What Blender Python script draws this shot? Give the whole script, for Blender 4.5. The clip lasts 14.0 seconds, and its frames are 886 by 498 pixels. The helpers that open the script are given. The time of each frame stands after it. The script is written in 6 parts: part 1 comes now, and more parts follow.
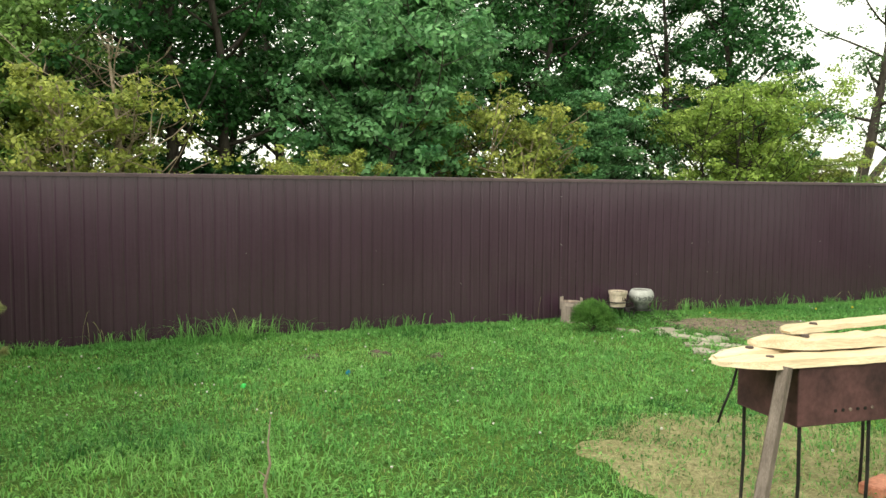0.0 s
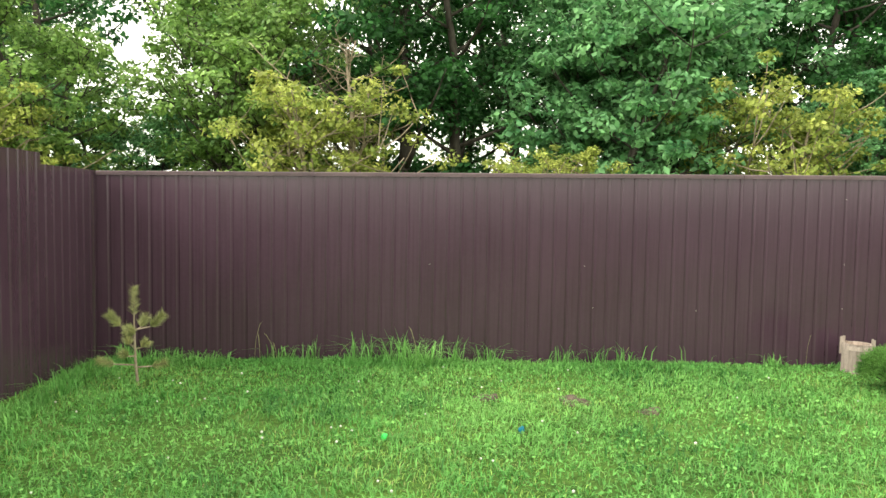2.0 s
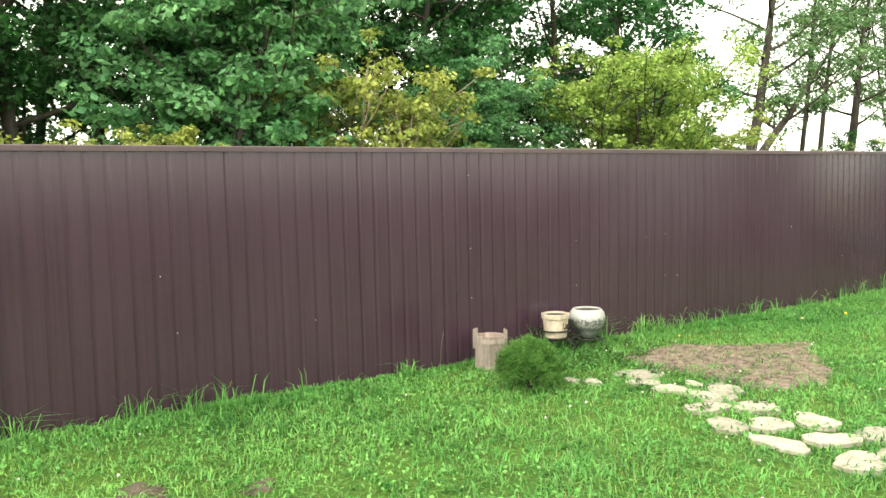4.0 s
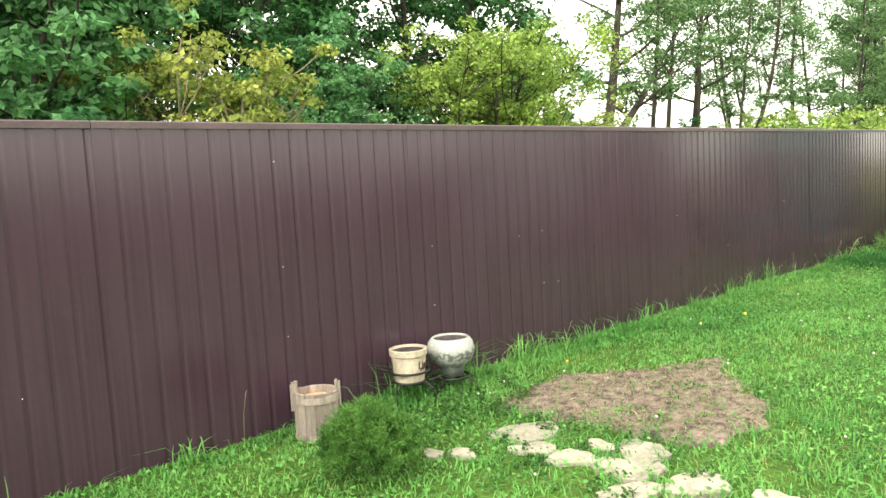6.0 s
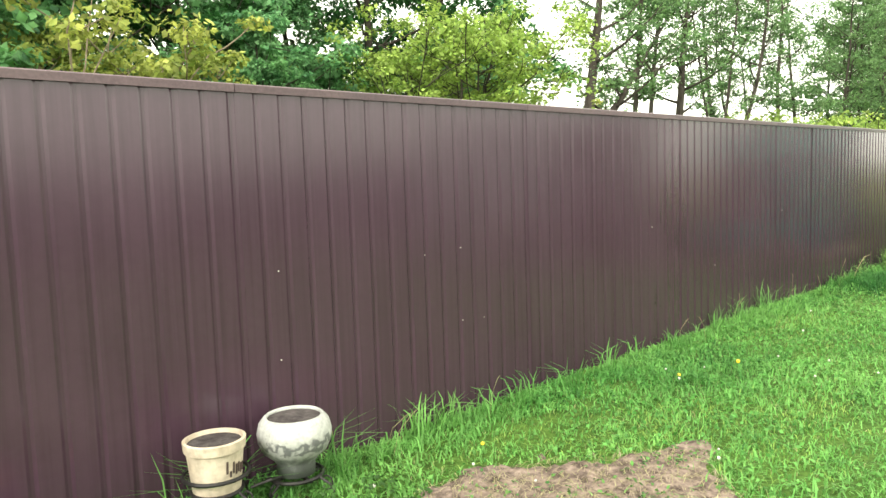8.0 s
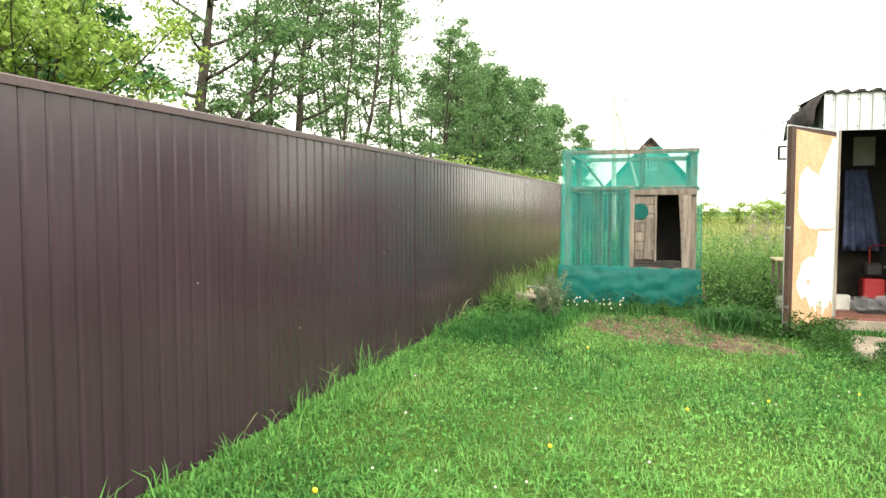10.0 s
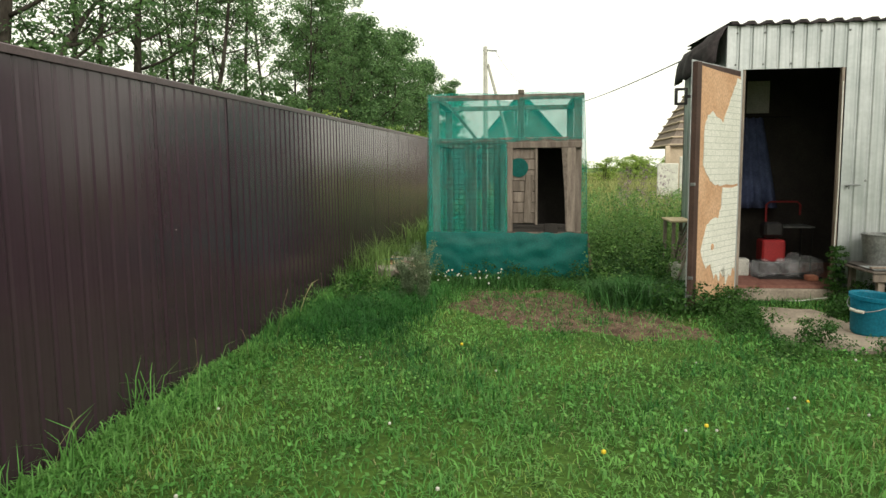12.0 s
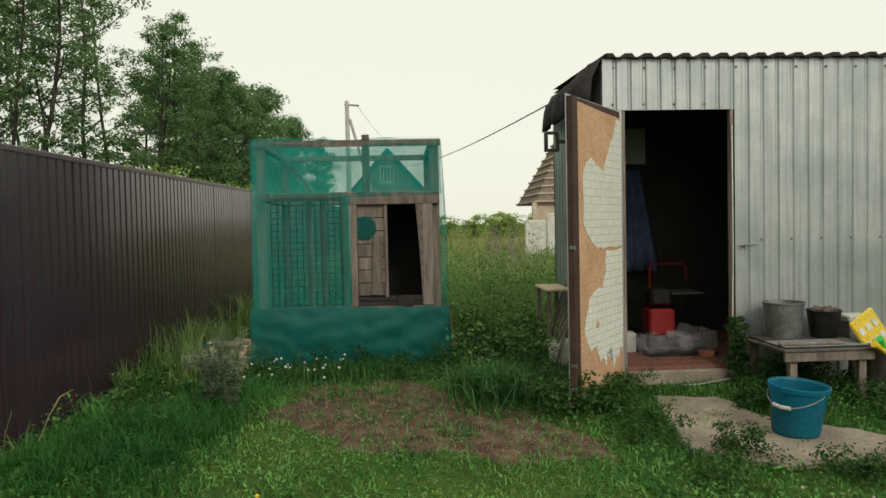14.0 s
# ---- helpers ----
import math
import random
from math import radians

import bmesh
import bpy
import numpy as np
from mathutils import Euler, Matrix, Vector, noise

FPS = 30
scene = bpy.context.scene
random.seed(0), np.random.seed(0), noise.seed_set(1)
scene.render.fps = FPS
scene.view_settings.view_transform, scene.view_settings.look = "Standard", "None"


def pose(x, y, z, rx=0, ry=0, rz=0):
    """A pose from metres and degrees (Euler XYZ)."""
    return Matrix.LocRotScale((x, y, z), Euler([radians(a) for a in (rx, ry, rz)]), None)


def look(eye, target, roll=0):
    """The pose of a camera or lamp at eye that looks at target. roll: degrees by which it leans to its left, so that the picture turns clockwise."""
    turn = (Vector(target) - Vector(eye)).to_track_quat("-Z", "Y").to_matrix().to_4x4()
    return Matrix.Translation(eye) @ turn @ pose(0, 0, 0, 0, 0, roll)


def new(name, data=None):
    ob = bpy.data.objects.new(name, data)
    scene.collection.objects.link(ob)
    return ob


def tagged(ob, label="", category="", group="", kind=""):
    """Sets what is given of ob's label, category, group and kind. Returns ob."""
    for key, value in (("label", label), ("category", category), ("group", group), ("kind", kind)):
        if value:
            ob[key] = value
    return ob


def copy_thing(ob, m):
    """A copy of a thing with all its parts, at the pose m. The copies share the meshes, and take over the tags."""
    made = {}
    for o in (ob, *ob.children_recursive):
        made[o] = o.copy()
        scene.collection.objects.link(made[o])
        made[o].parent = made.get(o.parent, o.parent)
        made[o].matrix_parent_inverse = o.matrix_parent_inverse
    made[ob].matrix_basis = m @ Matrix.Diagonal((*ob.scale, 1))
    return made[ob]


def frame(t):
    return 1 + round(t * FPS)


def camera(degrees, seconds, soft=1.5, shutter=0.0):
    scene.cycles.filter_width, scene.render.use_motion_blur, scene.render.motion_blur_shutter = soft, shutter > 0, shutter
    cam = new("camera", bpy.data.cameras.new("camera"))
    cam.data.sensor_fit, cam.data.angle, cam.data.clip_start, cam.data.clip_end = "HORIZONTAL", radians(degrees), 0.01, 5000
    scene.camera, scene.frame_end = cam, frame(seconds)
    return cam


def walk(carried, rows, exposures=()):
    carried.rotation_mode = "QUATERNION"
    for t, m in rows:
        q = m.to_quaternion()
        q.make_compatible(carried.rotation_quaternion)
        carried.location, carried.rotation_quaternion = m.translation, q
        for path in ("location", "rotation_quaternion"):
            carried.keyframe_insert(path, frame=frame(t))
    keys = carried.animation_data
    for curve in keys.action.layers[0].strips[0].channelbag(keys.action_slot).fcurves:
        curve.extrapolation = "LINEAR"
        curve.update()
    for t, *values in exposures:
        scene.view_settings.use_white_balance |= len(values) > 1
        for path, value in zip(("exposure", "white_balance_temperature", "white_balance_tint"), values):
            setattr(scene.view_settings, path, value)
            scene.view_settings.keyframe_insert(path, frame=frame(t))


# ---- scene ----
cam = camera(64.2, 14.0)
METRES, EYE, TILT, LEAN, TURN = 13.248, 1.55, 0.0, 0.0, -21.5
ROWS = [
    (0.0, -0.0000, 0.0000, 0.0008, 0.02, -3.35, -0.43),
    (0.5, 0.0068, 0.0297, 0.0016, 4.02, -2.10, -0.36),
    (1.0, 0.0122, 0.0595, 0.0016, 10.81, -3.38, 1.15),
    (1.5, 0.0188, 0.0878, 0.0027, 22.96, -3.07, -1.89),
    (2.0, 0.0205, 0.1252, 0.0023, 20.16, -3.35, -0.91),
    (2.5, 0.0170, 0.1598, 0.0002, 17.79, -4.03, 0.32),
    (3.0, 0.0183, 0.1991, -0.0008, 14.65, -6.81, -0.27),
    (3.5, 0.0174, 0.2349, -0.0013, -3.02, -5.59, 2.60),
    (4.0, 0.0234, 0.2704, -0.0016, -9.89, -4.17, 1.29),
    (6.5, 0.0987, 0.4296, -0.0040, -21.76, -5.33, 3.69),
    (7.0, 0.1213, 0.4535, -0.0054, -15.27, -6.35, 2.24),
    (7.5, 0.1456, 0.4835, -0.0073, -19.49, -5.39, 1.55),
    (8.0, 0.1749, 0.5154, -0.0064, -22.31, -5.10, 1.88),
    (8.5, 0.2033, 0.5397, -0.0032, -23.07, -5.72, 1.21),
    (9.0, 0.2357, 0.5678, -0.0040, -35.60, -5.41, 0.91),
    (11.5, 0.3985, 0.6719, -0.0073, -58.90, -4.86, -0.26),
    (12.0, 0.4264, 0.6806, -0.0071, -61.86, -6.54, 0.63),
    (12.5, 0.4561, 0.6823, -0.0050, -62.83, -3.63, -0.50),
    (13.0, 0.4879, 0.6908, -0.0058, -66.85, -2.14, -0.55),
    (13.5, 0.5195, 0.6998, -0.0044, -70.91, -3.53, 1.60),
    (14.0, 0.5543, 0.7089, -0.0055, -72.11, -2.03, 1.22),
]
EXPOSURES = [(0.0, 0.4), (1.0, 0.8), (2.0, 1.1), (4.0, 1.1), (7.0, 1.1), (9.0, 1.35), (11.3, 0.05), (12.5, -0.35), (14.0, -0.79)]
walk(cam, [(t, pose(0, 0, EYE, TILT, LEAN, TURN) @ pose(METRES * x, METRES * y, METRES * z, 90 + pitch, roll, yaw)) for t, x, y, z, yaw, pitch, roll in ROWS], EXPOSURES)

# ---- light ----
SUN_ELEV, SUN_ROT = 36.0, 252.0
world = bpy.data.worlds.new("overcast_sky")
scene.world = world
world.use_nodes = True
wn, wl = world.node_tree.nodes, world.node_tree.links
wn.clear()
sky = wn.new("ShaderNodeTexSky")
sky.sky_type, sky.sun_disc = "NISHITA", False
sky.sun_elevation, sky.sun_rotation = radians(SUN_ELEV), radians(SUN_ROT)
sky.air_density, sky.dust_density, sky.ozone_density = 1.0, 4.0, 1.0
cloud = wn.new("ShaderNodeMix")
cloud.data_type = "RGBA"
cloud.inputs[0].default_value = 0.82
cloud.inputs[7].default_value = (18.6, 18.5, 15.6, 1)
wl.new(sky.outputs[0], cloud.inputs[6])
back = wn.new("ShaderNodeBackground")
back.inputs[1].default_value = 0.1
wout = wn.new("ShaderNodeOutputWorld")
wl.new(cloud.outputs[2], back.inputs[0])
wl.new(back.outputs[0], wout.inputs[0])
sun = new("sun", bpy.data.lights.new("sun", "SUN"))
sun.data.energy, sun.data.angle, sun.data.color = 1.5, radians(16), (1.0, 0.96, 0.9)
sun.matrix_world = look((0, 0, 30), (0 - 30 * math.cos(radians(SUN_ELEV)) * math.sin(radians(SUN_ROT)), 0 - 30 * math.cos(radians(SUN_ELEV)) * math.cos(radians(SUN_ROT)), 30 - 30 * math.sin(radians(SUN_ELEV))))


# ---- materials ----
def rgba(c):
    return tuple(c) if len(c) == 4 else (*c, 1)


def surface(name, c1, c2, scale=4.0, rough=0.7, metal=0.0, bump=0.2, grain=60.0, stretch=(1, 1, 1), vary=0.15, island=0.0, spec=0.4, fine=0.25, through_light=0.0, streak=None, gloss_vary=0.1):
    """A procedural surface: two colours mixed by broad noise, fine grain over it, bump, and a random shade per object or per piece."""
    m = bpy.data.materials.new(name)
    m.use_nodes = True
    n, l = m.node_tree.nodes, m.node_tree.links
    b = n["Principled BSDF"]
    tc, oi = n.new("ShaderNodeTexCoord"), n.new("ShaderNodeObjectInfo")
    off = n.new("ShaderNodeVectorMath")
    off.operation = "MULTIPLY_ADD"
    off.inputs[1].default_value, off.inputs[2].default_value = (37, 23, 11), (0, 0, 0)
    l.new(oi.outputs["Random"], off.inputs[0])
    add = n.new("ShaderNodeVectorMath")
    l.new(tc.outputs["Object"], add.inputs[0])
    l.new(off.outputs[0], add.inputs[1])
    mp = n.new("ShaderNodeMapping")
    mp.inputs["Scale"].default_value = stretch
    l.new(add.outputs[0], mp.inputs[0])
    big = n.new("ShaderNodeTexNoise")
    big.inputs["Scale"].default_value, big.inputs["Detail"].default_value, big.inputs["Roughness"].default_value = scale, 5, 0.6
    l.new(mp.outputs[0], big.inputs[0])
    ramp = n.new("ShaderNodeValToRGB")
    ramp.color_ramp.elements[0].position, ramp.color_ramp.elements[0].color = 0.33, rgba(c1)
    ramp.color_ramp.elements[1].position, ramp.color_ramp.elements[1].color = 0.67, rgba(c2)
    l.new(big.outputs[0], ramp.inputs[0])
    small = n.new("ShaderNodeTexNoise")
    small.inputs["Scale"].default_value, small.inputs["Detail"].default_value = grain, 4
    l.new(mp.outputs[0], small.inputs[0])
    mul = n.new("ShaderNodeMapRange")
    mul.inputs[1].default_value, mul.inputs[2].default_value = 0.25, 0.75
    mul.inputs[3].default_value, mul.inputs[4].default_value = 1 - fine, 1 + fine
    l.new(small.outputs[0], mul.inputs[0])
    rnd = n.new("ShaderNodeMapRange")
    w = island if island else vary
    rnd.inputs[3].default_value, rnd.inputs[4].default_value = 1 - w, 1 + w
    if island:
        geo = n.new("ShaderNodeNewGeometry")
        l.new(geo.outputs["Random Per Island"], rnd.inputs[0])
    else:
        l.new(oi.outputs["Random"], rnd.inputs[0])
    val = n.new("ShaderNodeMath")
    val.operation = "MULTIPLY"
    l.new(mul.outputs[0], val.inputs[0])
    l.new(rnd.outputs[0], val.inputs[1])
    vm = n.new("ShaderNodeVectorMath")
    vm.operation = "SCALE"
    l.new(ramp.outputs[0], vm.inputs[0])
    l.new(val.outputs[0], vm.inputs["Scale"])
    colour = vm.outputs[0]
    if streak:
        # darker streaks that run down the sheet
        st = n.new("ShaderNodeTexNoise")
        st.inputs["Scale"].default_value, st.inputs["Detail"].default_value = 1.0, 4
        sm = n.new("ShaderNodeMapping")
        sm.inputs["Scale"].default_value = (34, 34, 0.9)
        l.new(add.outputs[0], sm.inputs[0])
        l.new(sm.outputs[0], st.inputs[0])
        sr = n.new("ShaderNodeMapRange")
        sr.inputs[1].default_value, sr.inputs[2].default_value = 0.42, 0.7
        sr.inputs[3].default_value, sr.inputs[4].default_value = 0.0, streak[1]
        l.new(st.outputs[0], sr.inputs[0])
        mx = n.new("ShaderNodeMix")
        mx.data_type = "RGBA"
        mx.inputs[7].default_value = rgba(streak[0])
        l.new(sr.outputs[0], mx.inputs[0])
        l.new(colour, mx.inputs[6])
        colour = mx.outputs[2]
    l.new(colour, b.inputs["Base Color"])
    b.inputs["Metallic"].default_value = metal
    b.inputs["Specular IOR Level"].default_value = spec
    rr = n.new("ShaderNodeMapRange")
    rr.inputs[3].default_value, rr.inputs[4].default_value = max(rough - gloss_vary, 0.03), min(rough + gloss_vary, 1)
    l.new(big.outputs[0], rr.inputs[0])
    l.new(rr.outputs[0], b.inputs["Roughness"])
    if bump:
        bp = n.new("ShaderNodeBump")
        bp.inputs["Strength"].default_value, bp.inputs["Distance"].default_value = bump, 0.01
        l.new(small.outputs[0], bp.inputs["Height"])
        l.new(bp.outputs[0], b.inputs["Normal"])
    if through_light:
        tr, ms = n.new("ShaderNodeBsdfTranslucent"), n.new("ShaderNodeMixShader")
        ms.inputs[0].default_value = through_light
        l.new(colour, tr.inputs[0])
        l.new(b.outputs[0], ms.inputs[1])
        l.new(tr.outputs[0], ms.inputs[2])
        l.new(ms.outputs[0], n["Material Output"].inputs[0])
    return m


def leaf_surface(name, c1, c2, scale=1.3):
    return surface(name, c1, c2, scale=scale, rough=0.55, bump=0, grain=6, island=0.45, spec=0.3, fine=0.15, through_light=0.42)


FENCE = surface("brown_coated_steel", (0.049, 0.026, 0.039), (0.057, 0.031, 0.046), scale=1.2, rough=0.21, bump=0.02, grain=25, vary=0.05, spec=0.55, fine=0.05, streak=((0.03, 0.016, 0.023), 0.4), gloss_vary=0.02)
CAP = surface("lighter_brown_cap", (0.07, 0.043, 0.052), (0.1, 0.066, 0.072), scale=3, rough=0.4, bump=0.05, spec=0.5)
GALV = surface("galvanised_steel", (0.43, 0.46, 0.465), (0.59, 0.615, 0.62), scale=2.5, rough=0.38, metal=0.55, bump=0.04, grain=30, vary=0.06, fine=0.06, streak=((0.27, 0.31, 0.3), 0.5))
GALV_DULL = surface("dull_zinc", (0.16, 0.17, 0.17), (0.3, 0.31, 0.3), scale=9, rough=0.5, metal=0.5, bump=0.1, grain=50)
LAWN_SOIL = surface("lawn_ground", (0.034, 0.075, 0.014), (0.07, 0.13, 0.024), scale=0.9, rough=0.95, bump=0.8, grain=30, vary=0, spec=0.1, fine=0.5)
GRASS = surface("grass_blades", (0.085, 0.265, 0.055), (0.205, 0.43, 0.108), scale=0.55, rough=0.6, bump=0, grain=3, island=0.35, spec=0.25, fine=0.2, through_light=0.35)
GRASS_DEEP = surface("deep_green_blades", (0.028, 0.13, 0.026), (0.07, 0.215, 0.046), scale=0.8, rough=0.6, bump=0, grain=3, island=0.35, spec=0.25, fine=0.2, through_light=0.35)
GRASS_PALE = surface("yellowish_lawn_blades", (0.19, 0.33, 0.065), (0.32, 0.45, 0.12), scale=0.7, rough=0.65, bump=0, grain=3, island=0.35, spec=0.2, fine=0.2, through_light=0.35)
GRASS_TALL = surface("tall_grass_blades", (0.032, 0.12, 0.028), (0.075, 0.19, 0.05), scale=0.8, rough=0.6, bump=0, grain=3, island=0.45, spec=0.25, fine=0.2, through_light=0.3)
STRAW = surface("dry_grass", (0.26, 0.25, 0.12), (0.4, 0.38, 0.2), scale=2, rough=0.8, bump=0, grain=9, island=0.35, spec=0.1, through_light=0.2)
MEADOW_GREEN = surface("lush_meadow_blades", (0.1, 0.21, 0.05), (0.24, 0.35, 0.11), scale=0.4, rough=0.7, bump=0, grain=2, island=0.4, spec=0.15, through_light=0.3)
MEADOW = surface("meadow_blades", (0.25, 0.3, 0.09), (0.44, 0.44, 0.19), scale=0.25, rough=0.7, bump=0, grain=2, island=0.4, spec=0.15, through_light=0.3)
SOIL = surface("bare_soil", (0.06, 0.043, 0.036), (0.3, 0.23, 0.19), scale=14, rough=0.97, bump=1.0, grain=45, spec=0.1, fine=0.4)
STONE = surface("pale_flagstone", (0.24, 0.22, 0.17), (0.4, 0.365, 0.29), scale=7, rough=0.9, bump=0.5, grain=40, spec=0.2)
# far pole's concrete, made paler in its colour for the haze of distance
POLE_GREY = surface("haze_paled_concrete", (0.42, 0.41, 0.37), (0.55, 0.54, 0.49), scale=3, rough=0.9, bump=0.3, grain=45, spec=0.2)
CONCRETE = surface("worn_concrete", (0.22, 0.18, 0.145), (0.39, 0.33, 0.265), scale=3, rough=0.92, bump=0.5, grain=45, spec=0.2)
BARK = surface("grey_brown_bark", (0.035, 0.029, 0.024), (0.085, 0.074, 0.062), scale=5, rough=0.95, bump=1.0, grain=25, stretch=(1, 1, 0.25), spec=0.1)
DEADWOOD = surface("bare_dead_wood", (0.22, 0.17, 0.12), (0.34, 0.28, 0.21), scale=5, rough=0.95, bump=0.6, grain=25, spec=0.1)
LEAF_DARK = leaf_surface("dark_maple_leaves", (0.014, 0.062, 0.02), (0.06, 0.19, 0.045))
LEAF_MID = leaf_surface("green_leaves", (0.055, 0.185, 0.072), (0.25, 0.49, 0.2))
LEAF_LIGHT = leaf_surface("light_green_leaves", (0.09, 0.19, 0.045), (0.28, 0.42, 0.11))
LEAF_YELLOW = leaf_surface("yellow_green_leaves", (0.16, 0.24, 0.045), (0.46, 0.48, 0.12), scale=1.5)
LEAF_GOLD = leaf_surface("bright_yellowish_leaves", (0.15, 0.26, 0.045), (0.4, 0.52, 0.12), scale=1.5)
LEAF_GREY = leaf_surface("grey_green_leaves", (0.065, 0.145, 0.055), (0.19, 0.32, 0.12))
WOOD_GREY = surface("weathered_grey_wood", (0.15, 0.12, 0.1), (0.3, 0.25, 0.21), scale=3, rough=0.9, bump=0.5, grain=40, stretch=(6, 6, 0.6), vary=0.25, spec=0.15)
WOOD_PALE = surface("fresh_pine_board", (0.5, 0.39, 0.24), (0.68, 0.56, 0.38), scale=2, rough=0.75, bump=0.3, grain=30, stretch=(0.5, 8, 8), vary=0.12, spec=0.2)
RUST = surface("rusty_dark_steel", (0.045, 0.022, 0.024), (0.13, 0.06, 0.06), scale=4, rough=0.6, metal=0.3, bump=0.25, grain=30)
BLACK = surface("black_iron", (0.012, 0.011, 0.011), (0.03, 0.027, 0.025), scale=8, rough=0.55, metal=0.3, bump=0.1)


# ---- building helpers ----
def mesh_object(name, me, material, parent=None, label=""):
    ob = new(name, me)
    if material:
        me.materials.append(material)
    if parent is not None:
        ob.parent = parent
    return tagged(ob, label) if label else ob


def part(name, bm, material, parent, label="", smooth=False):
    """One bmesh as one mesh object under a thing or a part."""
    me = bpy.data.meshes.new(name)
    bm.normal_update()
    bm.to_mesh(me)
    bm.free()
    if smooth:
        me.polygons.foreach_set("use_smooth", [True] * len(me.polygons))
    return mesh_object(name, me, material, parent, label)


def empty(name, m, label, category, group="", kind=""):
    ob = new(name)
    ob.matrix_world = m
    return tagged(ob, label, category, group, kind)


def array_mesh(name, verts, faces):
    """A mesh from numpy arrays: verts (n, 3), faces (m, 3 or 4)."""
    me = bpy.data.meshes.new(name)
    k = faces.shape[1]
    me.vertices.add(len(verts))
    me.vertices.foreach_set("co", np.ascontiguousarray(verts, dtype=np.float32).ravel())
    me.loops.add(faces.size)
    me.loops.foreach_set("vertex_index", np.ascontiguousarray(faces, dtype=np.int32).ravel())
    me.polygons.add(len(faces))
    me.polygons.foreach_set("loop_start", np.arange(0, faces.size, k, dtype=np.int32))
    me.update(calc_edges=True)
    me.validate()
    return me


def box(bm, x0, x1, y0, y1, z0, z1, bevel=0.006, m=None):
    """A box with its edges taken off, added to bm."""
    made = bmesh.ops.create_cube(bm, size=1.0)["verts"]
    for v in made:
        v.co = Vector(((x0 + x1) / 2 + v.co.x * (x1 - x0), (y0 + y1) / 2 + v.co.y * (y1 - y0), (z0 + z1) / 2 + v.co.z * (z1 - z0)))
    if m is not None:
        for v in made:
            v.co = m @ v.co
    if bevel:
        edges = list({e for v in made for e in v.link_edges})
        bmesh.ops.bevel(bm, geom=edges, offset=bevel, segments=1, profile=0.5, affect="EDGES")
    return bm


def bar(bm, a, b, w, d, bevel=0.004, jitter=0.0):
    """A square bar from point a to point b."""
    a, b = Vector(a), Vector(b)
    way = b - a
    m = Matrix.Translation(a) @ way.to_track_quat("Z", "Y").to_matrix().to_4x4()
    return box(bm, -w / 2, w / 2, -d / 2, d / 2, 0, way.length, bevel, m)


def lathe(bm, profile, n=28, m=None):
    """A turned body: profile is a list of (radius, height)."""
    rings = []
    for r, z in profile:
        ring = []
        for i in range(n):
            a = 2 * math.pi * i / n
            p = Vector((r * math.cos(a), r * math.sin(a), z))
            ring.append(bm.verts.new(m @ p if m is not None else p))
        rings.append(ring)
    for p, q in zip(rings, rings[1:]):
        for i in range(n):
            bm.faces.new((p[i], p[(i + 1) % n], q[(i + 1) % n], q[i]))
    bm.faces.new(list(reversed(rings[0])))
    bm.faces.new(rings[-1])
    return bm


def tube(bm, points, radii, n=8):
    """A round tapering tube along points."""
    pts = [Vector(p) for p in points]
    if not hasattr(radii, "__len__"):
        radii = [radii] * len(pts)
    rings = []
    for i, p in enumerate(pts):
        way = (pts[min(i + 1, len(pts) - 1)] - pts[max(i - 1, 0)]).normalized()
        side = way.cross(Vector((0, 0, 1)) if abs(way.z) < 0.9 else Vector((1, 0, 0))).normalized()
        up = side.cross(way)
        rings.append([bm.verts.new(p + radii[i] * (math.cos(2 * math.pi * k / n) * side + math.sin(2 * math.pi * k / n) * up)) for k in range(n)])
    for p, q in zip(rings, rings[1:]):
        for k in range(n):
            bm.faces.new((p[k], p[(k + 1) % n], q[(k + 1) % n], q[k]))
    bm.faces.new(list(reversed(rings[0])))
    bm.faces.new(rings[-1])
    return bm


def slab(bm, outline, z0, z1, chamfer=0.0):
    """A flat piece with an outline of (x, y) points, its upper edge drawn in by chamfer."""
    c = Vector((sum(p[0] for p in outline) / len(outline), sum(p[1] for p in outline) / len(outline)))
    low = [bm.verts.new((x, y, z0)) for x, y in outline]
    mid = [bm.verts.new((x, y, z1 - chamfer)) for x, y in outline]
    top = [bm.verts.new((*(c + (Vector(p) - c) * (1 - chamfer / max((Vector(p) - c).length, 0.01))), z1)) for p in outline]
    k = len(outline)
    for a, b in ((low, mid), (mid, top)):
        for i in range(k):
            bm.faces.new((a[i], a[(i + 1) % k], b[(i + 1) % k], b[i]))
    bm.faces.new(top)
    bm.faces.new(list(reversed(low)))
    return bm


PITCH = 0.1375


def profiled_sheet(name, ribs, height, depth=0.01, thick=0.002, overlap=0.004):
    """Trapezoidal steel sheet along x, front at y = 0 facing -y, narrow grooves going back."""
    line = []
    for i in range(ribs):
        x = i * PITCH
        line += [(x, 0.0), (x + 0.096, 0.0), (x + 0.11, depth), (x + 0.1235, depth)]
    line += [(ribs * PITCH, 0.0), (ribs * PITCH + overlap, 0.0)]
    verts, faces = [], []
    for y_off in (0.0, thick):
        for z in (0.0, height):
            verts += [(x, y + y_off, z) for x, y in line]
    k = len(line)
    for i in range(k - 1):
        faces += [(i, i + 1, k + i + 1, k + i), (2 * k + i + 1, 2 * k + i, 3 * k + i, 3 * k + i + 1), (k + i, k + i + 1, 3 * k + i + 1, 3 * k + i), (i + 1, i, 2 * k + i, 2 * k + i + 1)]
    for e in (0, k - 1):
        f = (e, k + e, 3 * k + e, 2 * k + e)
        faces.append(f if e == 0 else tuple(reversed(f)))
    me = bpy.data.meshes.new(name)
    me.from_pydata(verts, [], faces)
    return me


